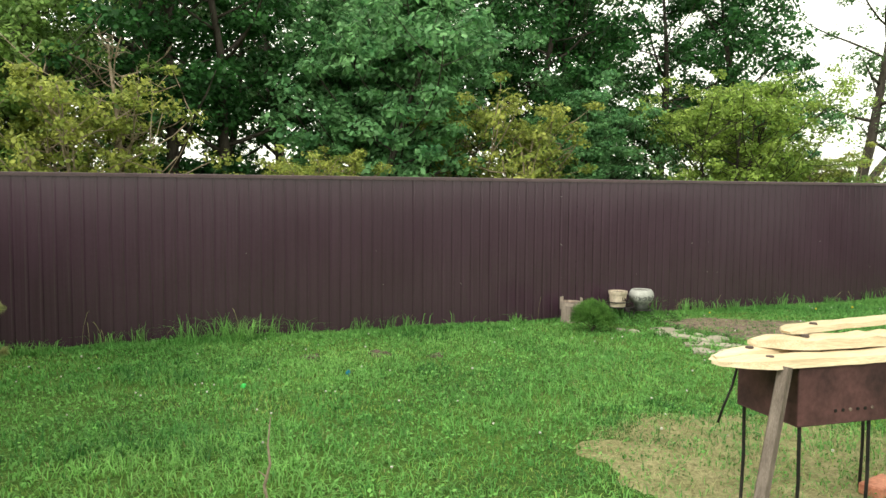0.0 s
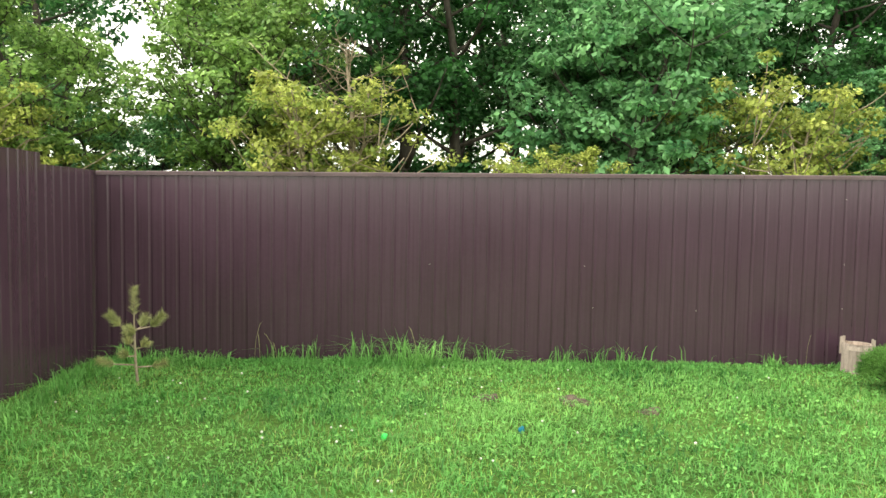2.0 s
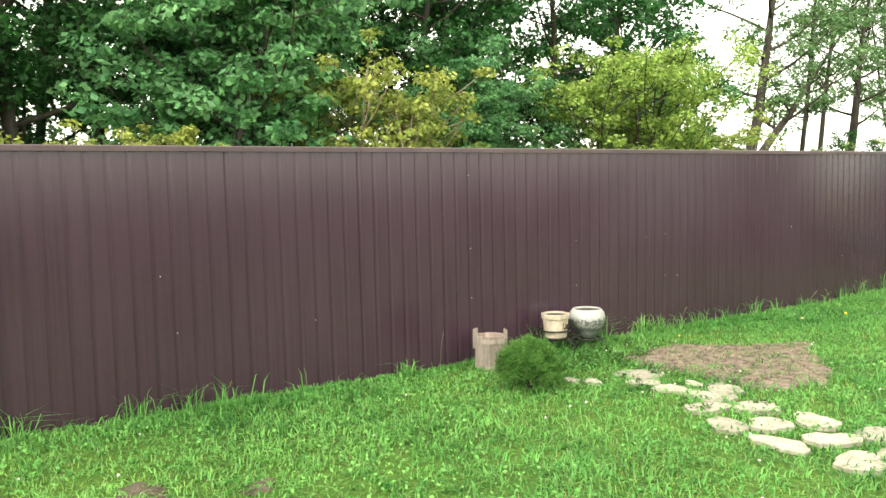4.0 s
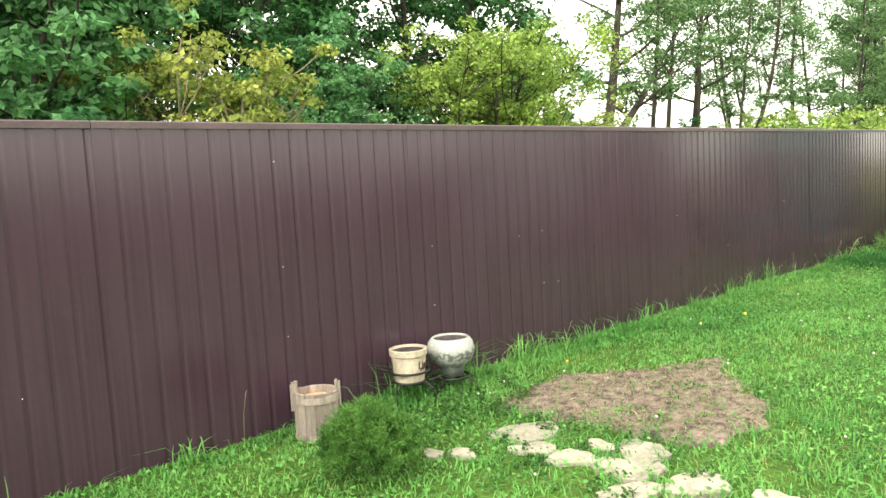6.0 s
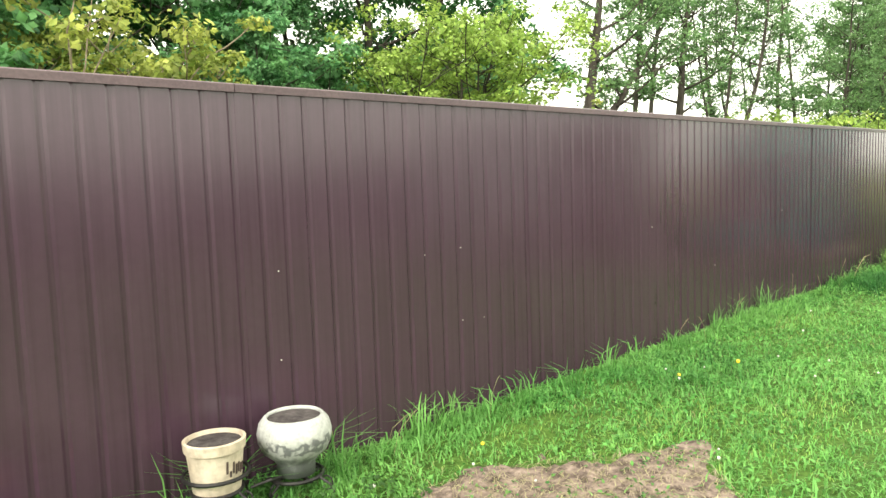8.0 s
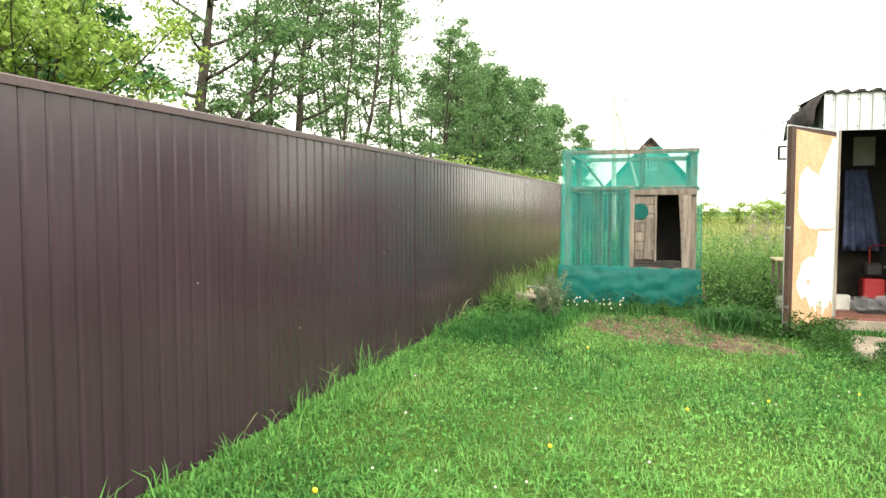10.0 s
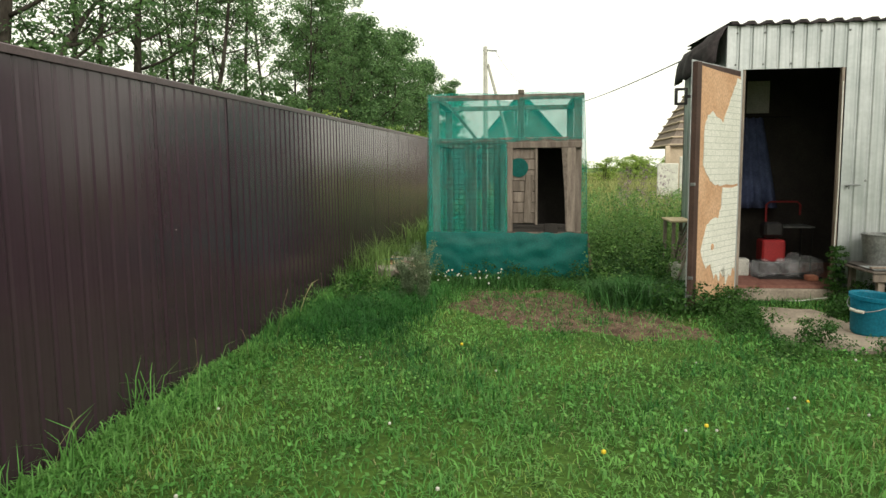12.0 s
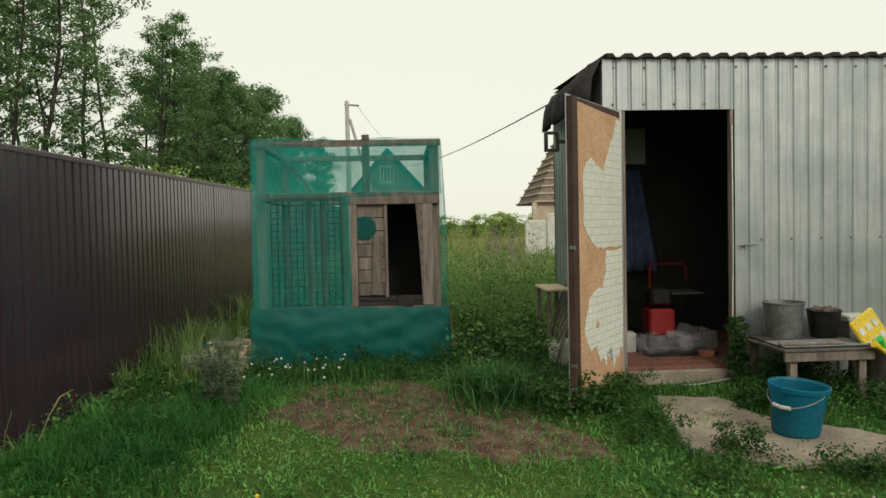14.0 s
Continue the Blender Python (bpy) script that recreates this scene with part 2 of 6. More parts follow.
# ---- ground ----
gx = np.concatenate([[-400, -120, -40, -15], np.linspace(-6, 30, 73), [34, 40, 60, 120, 300, 800]])
gy = np.concatenate([[-400, -120, -40, -15], np.linspace(-6, 12, 37), [14, 20, 40, 120, 300, 800]])
GX, GY = np.meshgrid(gx, gy, indexing="ij")
GZ = -0.012 + 0.008 * np.sin(GX * 1.7 + GY * 0.6) * np.sin(GY * 1.3 - GX * 0.4)
ni, nj = GX.shape
idx = np.arange(ni * nj).reshape(ni, nj)
faces = np.stack([idx[:-1, :-1].ravel(), idx[1:, :-1].ravel(), idx[1:, 1:].ravel(), idx[:-1, 1:].ravel()], 1)
ground = mesh_object("ground", array_mesh("ground", np.stack([GX.ravel(), GY.ravel(), GZ.ravel()], 1), faces), LAWN_SOIL)
tagged(ground, "grassy yard ground running out to open meadow", "ground", kind="structure")

# ---- steel fence ----
FENCE_Y, CORNER_X = 8.68, -2.47
SHEET = 8 * PITCH


def fence_top(x):
    return 1.912 + 0.0102 * x


fence = empty("steel_fence", pose(0, 0, 0), "long dark brown profiled steel fence with capped top edge", "fence")
sheet_mesh = profiled_sheet("sheet", 8, 2.3, 0.008, 0.0015, 0.05)
sheet_mesh.materials.append(FENCE)
rng = random.Random(4)
count = 62
for i in range(count):
    x = CORNER_X + i * SHEET
    ob = new("sheet", sheet_mesh)
    ob.parent = fence
    ob.matrix_basis = pose(x, FENCE_Y, fence_top(x + 0.55) - 2.3, rng.uniform(-0.1, 0.1), 0, 0.16)
cap_len = 2.2
bm = bmesh.new()
for ring in (0.0, cap_len - 0.004):
    for y, z in ((-0.016, -0.034), (-0.018, 0.002), (-0.012, 0.008), (0.034, 0.008), (0.04, 0.002), (0.038, -0.034), (0.03, -0.03), (0.03, -0.003), (-0.008, -0.003), (-0.008, -0.034)):
        bm.verts.new((ring, y, z))
bm.verts.ensure_lookup_table()
for i in range(10):
    bm.faces.new([bm.verts[j] for j in (i, (i + 1) % 10, 10 + (i + 1) % 10, 10 + i)])
bm.faces.new([bm.verts[j] for j in range(9, -1, -1)])
bm.faces.new([bm.verts[j] for j in range(10, 20)])
bmesh.ops.recalc_face_normals(bm, faces=bm.faces)
cap_mesh = bpy.data.meshes.new("cap")
bm.to_mesh(cap_mesh)
bm.free()
cap_mesh.materials.append(CAP)
for i in range(count // 2):
    x = CORNER_X + i * cap_len
    ob = new("cap", cap_mesh)
    ob.parent = fence
    ob.matrix_basis = pose(x, FENCE_Y + 0.001, fence_top(x) + 0.004, 0, -math.degrees(math.atan(0.0102)), 0)

side_fence = empty("steel_fence", pose(CORNER_X - 0.02, FENCE_Y + 0.02, 0, 0, 0, 90), "dark brown profiled steel fence whose top steps up near the corner", "fence")
for i in range(15):
    # runs from the corner towards the camera's side, one step up after the first sheet
    ob = new("sheet", sheet_mesh)
    ob.parent = side_fence
    ob.matrix_basis = pose(-(i + 1) * SHEET + 0.03, 0, (1.905 if i < 1 else 2.0) - 2.3 + 0.004 * (i % 2), rng.uniform(-0.1, 0.1), 0, 0.16)


bm = bmesh.new()
box(bm, CORNER_X - 0.06, CORNER_X - 0.003, FENCE_Y + 0.012, FENCE_Y + 0.07, -0.1, 1.88, 0.004)
part("corner_post", bm, FENCE, fence)
# unseen plain walls added to close the yard and darken what the fence reflects
for name, x0, x1, y0, y1 in (("wall_south", CORNER_X - 0.1, 17.6, -7.3, -7.18), ("wall_east", 17.48, 17.6, -7.18, -1.12)):
    bm = bmesh.new()
    box(bm, x0, x1, y0, y1, -0.05, 2.3, 0.01)
    tagged(part(name, bm, FENCE, None), "plain dark brown unseen wall added for the fence reflections", "wall", kind="structure")


# ---- trees ----
def leaf_cloud(rs, centres, radii, per, size, droop=0.3):
    """Leaves as folded diamonds round centres. Returns verts and quads."""
    c = np.repeat(np.asarray(centres), per, axis=0)
    r = np.repeat(np.asarray(radii), per)[:, None]
    n = len(c)
    d = rs.normal(size=(n, 3))
    d /= np.linalg.norm(d, axis=1, keepdims=True)
    p = c + d * r * rs.uniform(0.2, 1.0, (n, 1)) ** 0.6 * np.array([1.1, 1.1, 0.55])
    nor = d * 0.6 + rs.normal(size=(n, 3)) * 0.5 + np.array([0, 0, 0.75])
    nor /= np.linalg.norm(nor, axis=1, keepdims=True)
    t = rs.normal(size=(n, 3)) + np.array([0, 0, -droop])
    t -= (t * nor).sum(1, keepdims=True) * nor
    t /= np.linalg.norm(t, axis=1, keepdims=True)
    s = np.cross(nor, t)
    L = size * rs.uniform(0.6, 1.3, (n, 1))
    W = L * rs.uniform(0.45, 0.75, (n, 1))
    v = np.stack([p - t * L * 0.5, p + s * W * 0.5 - nor * L * 0.08, p + t * L * 0.5 - nor * L * 0.1, p - s * W * 0.5 - nor * L * 0.08], 1)
    return v.reshape(-1, 3), np.arange(n * 4).reshape(n, 4)


def make_tree(label, seed, height, trunk_r, crown_low, spread, leaf_mat, per, leaf_size, limbs=16, bark=None, lean=(0, 0), clump=0.8, forks=1, bare=0.0, fan=3, name="tree", category="tree"):
    """A tapered trunk with limbs and twigs, and a crown of single leaves in clumps round the twig ends."""
    rs, rr = np.random.RandomState(seed), random.Random(seed)
    root = empty(name, pose(0, 0, 0), label, category)
    wood = bmesh.new()
    ends, rad = [], []

    def limb(a, way, length, r0, r1, steps=5, rise=0.25, wobble=0.18):
        pts, rads = [Vector(a)], [r0]
        w = Vector(way).normalized()
        for i in range(steps):
            w = (w + Vector((rr.uniform(-1, 1), rr.uniform(-1, 1), rr.uniform(-0.5, 1) * 0.8)) * wobble + Vector((0, 0, rise * 0.3))).normalized()
            pts.append(pts[-1] + w * length / steps)
            rads.append(r0 + (r1 - r0) * (i + 1) / steps)
        tube(wood, pts, rads, 7 if r0 > 0.05 else 4)
        return pts, rads

    for f in range(forks):
        a = rr.uniform(0, 6.28)
        dx = lean[0] + (rr.uniform(-0.3, 0.3) if forks > 1 else 0) + 0.22 * math.cos(a) * (forks > 1)
        dy = lean[1] + 0.22 * math.sin(a) * (forks > 1)
        h = height * (1 if f == 0 else rr.uniform(0.75, 0.95))
        trunk, trads = limb((0.12 * f * math.cos(a), 0.12 * f * math.sin(a), -0.15), (dx, dy, 1), h * 0.93, trunk_r / (1 + 0.35 * f), 0.03, 9, 0.05, 0.09)
        for i in range(limbs):
            u = crown_low + (1 - crown_low) * ((i + rr.random()) / limbs)
            k = min(int(u * 9), 8)
            base = trunk[k].lerp(trunk[k + 1], u * 9 - k)
            ang = i * 2.4 + rr.uniform(-0.5, 0.5)
            reach = spread * (0.45 + 0.75 * math.sin(math.pi * min(max((u - crown_low) / (1 - crown_low), 0), 1) ** 0.75)) * rr.uniform(0.45, 1.35)
            if u > 0.93:
                reach *= 0.6
            pts, rads = limb(base, (math.cos(ang), math.sin(ang), rr.uniform(0.1, 0.7)), reach, max(0.018, trads[k] * 0.42), 0.012)
            for j in range(fan):
                q = pts[rr.choice((2, 3, 3, 4, 5))]
                tw, _ = limb(q, (rr.uniform(-1, 1), rr.uniform(-1, 1), rr.uniform(-0.3, 0.9)), reach * rr.uniform(0.25, 0.5), 0.016, 0.006, 3)
                if rr.random() > bare:
                    ends.append(tw[-1])
                    rad.append(clump * rr.uniform(0.6, 1.2))
            if rr.random() > bare:
                ends.append(pts[-1])
                rad.append(clump * rr.uniform(0.7, 1.2))
                ends.append(pts[3])
                rad.append(clump * rr.uniform(0.5, 0.9))
        ends.append(trunk[-1])
        rad.append(clump)
    part("trunk", wood, bark or BARK, root, smooth=True)
    v, q = leaf_cloud(rs, [tuple(e) for e in ends], rad, per, leaf_size)
    mesh_object("crown", array_mesh("crown", v, q), leaf_mat, root)
    return root


def plant(ob, x, y, turn, s, sz=None, group=""):
    """A further tree of the same kind."""
    c = copy_thing(ob, pose(x, y, 0, 0, 0, turn) @ Matrix.Diagonal((s, s, sz or s, 1)))
    return tagged(c, group=group) if group else c


def settle(ob, x, y, turn=0.0, s=1.0, group=""):
    ob.matrix_world = pose(x, y, 0, 0, 0, turn) @ Matrix.Scale(s, 4)
    if group:
        tagged(ob, group=group)


WOODS, SHRUBS = "trees behind the fence", "shrubs behind the fence"
maple = make_tree("tall dark green maple tree behind the fence", 11, 13, 0.24, 0.14, 3.1, LEAF_DARK, 104, 0.21, limbs=22, clump=0.82)
settle(maple, 0.2, 21.3, 0, 0.95, WOODS)
for x, y, turn, s in ((-15, 25, 40, 1.0), (-12.2, 26, 200, 1.05), (-4.6, 26, 120, 0.98), (4.2, 26, 70, 1.05), (8.5, 26.5, 250, 1.1), (12.4, 22.2, 310, 1.0), (14.6, 23.2, 15, 1.0), (10.4, 24.0, 95, 1.05), (16.0, 25.5, 20, 1.05), (19.0, 24.0, 160, 1.0), (22.4, 22.8, 75, 1.02), (23.0, 25.6, 210, 1.05), (1.9, 22.2, 140, 0.98), (-1.3, 23.0, 260, 1.0)):
    plant(maple, x, y, turn, s)
broad = make_tree("broad mid green leafy tree behind the fence", 21, 9.0, 0.17, 0.08, 2.9, LEAF_MID, 90, 0.21, limbs=20, clump=0.6, forks=2)
settle(broad, 5.5, 20.8, 0, 1, WOODS)
for x, y, turn, s in ((7.2, 21.5, 80, 1.05), (-14.0, 22.0, 150, 1.0), (7.0, 23.4, 240, 0.98), (13.6, 21.0, 200, 0.62), (20.6, 21.6, 20, 0.8), (15.5, 21.6, 120, 0.75), (12.0, 20.6, 260, 0.5), (-7.3, 22.0, 40, 0.52), (-8.6, 24.0, 170, 0.6)):
    plant(broad, x, y, turn, s)
light = make_tree("light yellowish green box elder behind the fence", 31, 8.2, 0.13, 0.06, 2.4, LEAF_LIGHT, 68, 0.16, limbs=20, clump=0.55, forks=2, bare=0.12)
settle(light, -4.1, 20.5, 0, 1, WOODS)
for x, y, turn, s in ((-8.9, 20, 75, 1.0), (-11.5, 19, 190, 1.0), (-5.3, 22.5, 280, 1.1), (-3.6, 22.6, 140, 1.0)):
    plant(light, x, y, turn, s)
yellow = make_tree("yellow green shrub of drooping twigs behind the fence", 41, 4.6, 0.06, 0.05, 1.9, LEAF_YELLOW, 66, 0.12, limbs=15, bark=DEADWOOD, clump=0.36, forks=4, bare=0.25, name="shrub", category="shrub")
settle(yellow, 9.7, 18.9, 0, 1.15, SHRUBS)
for x, y, turn, s in ((-1.6, 19.3, 100, 0.95), (3.5, 18.2, 190, 0.62), (-9.6, 17.6, 30, 0.9), (2.3, 18.4, 300, 0.5)):
    plant(yellow, x, y, turn, s)
gold = make_tree("big rounded yellow green bush behind the fence", 53, 6.2, 0.09, 0.05, 2.9, LEAF_GOLD, 76, 0.125, limbs=18, clump=0.48, forks=4, name="shrub", category="shrub")
settle(gold, 18.0, 18.9, 0, 1, SHRUBS)
plant(gold, 20.6, 20.0, 130, 0.66)
plant(yellow, 24.0, 20.5, 60, 0.8)
low = make_tree("low green thicket of young shoots", 55, 3.0, 0.04, 0.03, 1.5, LEAF_LIGHT, 22, 0.19, limbs=12, clump=0.45, forks=3, name="thicket", category="thicket")
settle(low, 14.6, 17.9, 0, 0.8, SHRUBS)
for x, y, s in ((24.5, 19, 1.0), (26.2, 20.0, 1.25), (27.8, 20.6, 1.3), (30.4, 20.2, 1.2), (42, 19.5, 1.45), (44.5, 20.2, 1.4), (47, 18.8, 1.5), (50, 18.2, 1.6), (53, 19.0, 1.6), (56, 18.0, 1.6), (59, 18.8, 1.65), (62, 18.2, 1.7), (65, 18.5, 1.7), (69, 18.2, 1.8), (74, 18.5, 1.9), (80, 18.5, 2.0)):
    plant(low, x, y, x * 31, s)
scrub = make_tree("yellowish green scrub at the far meadow edge", 57, 3.0, 0.04, 0.03, 1.6, LEAF_GOLD, 24, 0.17, limbs=10, clump=0.42, forks=2, name="thicket", category="thicket")
settle(scrub, 58.0, 13.0, 0, 0.9, SHRUBS)
rng = random.Random(3)
for i in range(26):
    # scrub along the far edge of the meadow
    plant(scrub, 62 + rng.uniform(-6, 10), 12 - 1.6 * i + rng.uniform(-0.6, 0.6), i * 77, rng.uniform(0.6, 0.9))
for i in range(12):
    plant(scrub, 40 + 3.4 * i, 19.4 + 0.8 * math.sin(i * 2.1), i * 61, 1.6 + 0.2 * math.sin(i * 1.3) + 0.02 * i)
snag = make_tree("bare dead tree with pale tangled branches", 61, 6.4, 0.09, 0.35, 1.7, LEAF_LIGHT, 2, 0.1, limbs=22, bark=DEADWOOD, bare=0.9, fan=6, name="dead_tree")
settle(snag, -0.9, 19.6, 0, 1.0, WOODS)
leaner = make_tree("old tree with a leaning dark trunk and thin crown", 71, 15, 0.3, 0.36, 3.2, LEAF_GREY, 60, 0.17, limbs=18, clump=0.7, lean=(0.24, 0.0), bare=0.25)
settle(leaner, 26.9, 21.8, 0, 1, WOODS)
plant(leaner, 36.0, 22.6, 12, 0.95)
slanted = make_tree("slanting old tree with forked dark trunk and sparse crown", 74, 14, 0.27, 0.42, 2.8, LEAF_GREY, 55, 0.17, limbs=16, clump=0.65, lean=(1.25, 0.05), bare=0.3)
settle(slanted, 24.6, 21.4, 0, 1, WOODS)
slim = make_tree("slim tall tree with a sparse leafy crown", 81, 16.5, 0.15, 0.3, 2.1, LEAF_GREY, 62, 0.17, limbs=24, clump=0.62, bare=0.2)
settle(slim, 34.8, 23, 0, 1, WOODS)
slim_b = make_tree("slim tall tree with forked trunk and sparse crown", 82, 16.0, 0.14, 0.34, 2.4, LEAF_GREY, 60, 0.17, limbs=18, clump=0.62, forks=2, bare=0.2)
settle(slim_b, 43.2, 23, 0, 1, WOODS)
bushy = make_tree("dark green leafy undergrowth tree behind the fence", 84, 8.0, 0.1, 0.1, 1.5, LEAF_DARK, 60, 0.16, limbs=16, clump=0.5, bare=0.15)
settle(bushy, 33.0, 21.4, 0, 0.55, WOODS)
for x, y, s in ((35.0, 21.0, 0.6), (37.0, 21.8, 0.62), (39.4, 21.2, 0.55), (40.6, 23.4, 1.0), (50.2, 23.0, 1.05), (62.0, 22.0, 1.3), (66.0, 24.0, 1.4), (70.5, 22.5, 1.5)):
    plant(bushy, x, y, x * 37, s)
for i in range(15):
    plant(bushy, -9 + 2.3 * i, 25.5 + 1.2 * math.sin(i * 2.3), i * 53, 0.75 + 0.2 * math.sin(i * 1.7))
rng = random.Random(8)
for i, (x, s) in enumerate(((31.6, 0.9), (39.2, 1.0), (47.0, 1.0), (49.4, 0.95), (54.0, 1.02), (57.4, 0.98), (61.0, 1.05), (64.5, 1.0), (67.0, 1.05), (70.0, 1.0), (73.5, 1.02), (77.0, 0.98), (80.5, 1.0), (84.0, 0.95))):
    plant((slim, slim_b)[i % 2], x, 22.5 + rng.uniform(-1.2, 1.6), rng.uniform(0, 360), s)
far_tree = make_tree("distant leafy tree in the row beyond the fence", 91, 13.5, 0.2, 0.12, 3.0, LEAF_GREY, 84, 0.25, limbs=20, clump=0.95)
settle(far_tree, 64, 24, 0, 1, WOODS)
for x, y, turn, s in ((-17, 29, 10, 0.95), (-14.0, 30, 80, 1.0), (-5.6, 29.5, 150, 0.9), (-1.5, 30, 210, 1.05), (2.2, 29, 290, 1.0), (6.4, 30, 330, 1.05), (11.0, 29.5, 45, 1.05), (15.0, 28, 100, 1.0), (19.0, 29, 190, 0.95)):
    plant(far_tree, x, y, turn, s)
for i, x in enumerate((70, 75, 80, 86, 92, 99, 107, 116, 126, 138, 152)):
    plant(far_tree, x, 22.5 + rng.uniform(-2, 2.5), rng.uniform(0, 360), rng.uniform(1.05, 1.2) * (1.0 if x < 88 else 1.15))


# ---- paints of the things ----
BENCH_TOP = surface("sooty_bench_board", (0.07, 0.06, 0.052), (0.16, 0.135, 0.115), scale=4, rough=0.85, bump=0.5, grain=40, vary=0.2, spec=0.2)
# dark tone that stands for the shade inside the two pots
POT_DARK = surface("shaded_pot_inside", (0.045, 0.038, 0.038), (0.1, 0.088, 0.085), scale=20, rough=0.95, bump=0.8, grain=50, spec=0.1)
STAVE = surface("weathered_stave_wood", (0.2, 0.165, 0.14), (0.37, 0.31, 0.265), scale=3, rough=0.9, bump=0.5, grain=40, stretch=(6, 6, 0.6), vary=0.18, spec=0.15)
TAN = surface("tan_hardboard", (0.6, 0.35, 0.2), (0.76, 0.49, 0.31), scale=3, rough=0.75, bump=0.15, grain=40, spec=0.2)
BROWN = surface("brown_painted_bar", (0.05, 0.028, 0.022), (0.08, 0.045, 0.035), scale=4, rough=0.6, bump=0.2)
FELT = surface("torn_black_roofing_felt", (0.015, 0.013, 0.014), (0.05, 0.04, 0.042), scale=5, rough=0.9, bump=0.6, grain=20)
FLOOR_RED = surface("worn_red_brown_floor", (0.16, 0.06, 0.045), (0.26, 0.12, 0.09), scale=3, rough=0.8, bump=0.3, stretch=(1, 6, 1))
# near-black board; inside the shed and the roost its darkness stands for shade
DARK = surface("dark_board_and_shade", (0.03, 0.026, 0.024), (0.055, 0.048, 0.042), scale=3, rough=0.95, bump=0.3)
BLUE = surface("blue_plastic", (0.015, 0.26, 0.38), (0.025, 0.33, 0.46), scale=4, rough=0.4, bump=0.05, spec=0.5, through_light=0.6)
WHITE = surface("off_white_plastic", (0.55, 0.54, 0.48), (0.7, 0.69, 0.62), scale=6, rough=0.6, bump=0.1)
RED = surface("red_paint", (0.24, 0.015, 0.018), (0.34, 0.025, 0.024), scale=4, rough=0.5, bump=0.05)
YELLOW = surface("yellow_plastic", (0.8, 0.56, 0.03), (0.88, 0.64, 0.05), scale=4, rough=0.45, bump=0.02)
LIME = surface("bright_green_plastic", (0.03, 0.5, 0.08), (0.05, 0.6, 0.1), scale=4, rough=0.45, bump=0.02)
CERAMIC = surface("cream_glazed_clay", (0.4, 0.33, 0.24), (0.58, 0.5, 0.39), scale=7, rough=0.55, bump=0.2, grain=30)
INK = surface("dark_painted_marks", (0.05, 0.035, 0.03), (0.09, 0.06, 0.05), scale=20, rough=0.7, bump=0)
BRICK = surface("red_brick", (0.36, 0.13, 0.08), (0.5, 0.22, 0.14), scale=8, rough=0.9, bump=0.5)
ROOF_LATH = surface("brown_roof_lath", (0.5, 0.4, 0.29), (0.66, 0.54, 0.41), scale=3, rough=0.9, bump=0.3)
FAR_BRICK = surface("dark_brick_wall", (0.13, 0.09, 0.07), (0.2, 0.14, 0.11), scale=3, rough=0.9, bump=0.4, grain=12)
CLOTH = surface("navy_cloth", (0.07, 0.09, 0.18), (0.13, 0.16, 0.3), scale=6, rough=0.95, bump=0.4)
THUJA = leaf_surface("thuja_sprays", (0.05, 0.15, 0.028), (0.14, 0.29, 0.06), scale=3)
NEEDLES = leaf_surface("pine_needles", (0.3, 0.33, 0.14), (0.48, 0.48, 0.22), scale=4)
WORMWOOD = leaf_surface("silvery_wormwood", (0.14, 0.2, 0.11), (0.27, 0.34, 0.2), scale=4)
FIREWEED = leaf_surface("mauve_fireweed", (0.2, 0.13, 0.17), (0.36, 0.24, 0.32), scale=3)
WEED_LIGHT = leaf_surface("lush_weed_leaves", (0.085, 0.2, 0.045), (0.2, 0.35, 0.1), scale=1.5)
WEED = leaf_surface("weed_leaves", (0.028, 0.09, 0.015), (0.065, 0.15, 0.032), scale=2)


def two_tone_pot():
    """Silver paint over black iron, worn through in a ragged belt and dark towards the foot."""
    m = surface("worn_silver_paint", (0.4, 0.41, 0.38), (0.54, 0.55, 0.51), scale=6, rough=0.5, bump=0.15, metal=0.1)
    n, l = m.node_tree.nodes, m.node_tree.links
    b = n["Principled BSDF"]
    colour = b.inputs["Base Color"].links[0].from_socket
    tc, sep, ns = n.new("ShaderNodeTexCoord"), n.new("ShaderNodeSeparateXYZ"), n.new("ShaderNodeTexNoise")
    ns.inputs["Scale"].default_value, ns.inputs["Detail"].default_value = 26, 6
    l.new(tc.outputs["Object"], sep.inputs[0])
    l.new(tc.outputs["Object"], ns.inputs[0])
    add = n.new("ShaderNodeMath")
    add.operation = "MULTIPLY_ADD"
    add.inputs[1].default_value = 0.16
    l.new(ns.outputs[0], add.inputs[0])
    l.new(sep.outputs[2], add.inputs[2])
    ramp = n.new("ShaderNodeValToRGB")
    e = ramp.color_ramp.elements
    e[0].position, e[0].color = 0.07, (0.9, 0.9, 0.9, 1)
    e[1].position, e[1].color = 0.31, (0, 0, 0, 1)
    for p, v in ((0.145, 0.85), (0.175, 0.5), (0.2, 0.25), (0.213, 0.2), (0.224, 0.9), (0.24, 0.85), (0.258, 0.0)):
        k = e.new(p)
        k.color = (v, v, v, 1)
    l.new(add.outputs[0], ramp.inputs[0])
    mx = n.new("ShaderNodeMix")
    mx.data_type = "RGBA"
    mx.inputs[7].default_value = (0.1, 0.105, 0.105, 1)
    l.new(ramp.outputs[0], mx.inputs[0])
    l.new(colour, mx.inputs[6])
    l.new(mx.outputs[2], b.inputs["Base Color"])
    return m


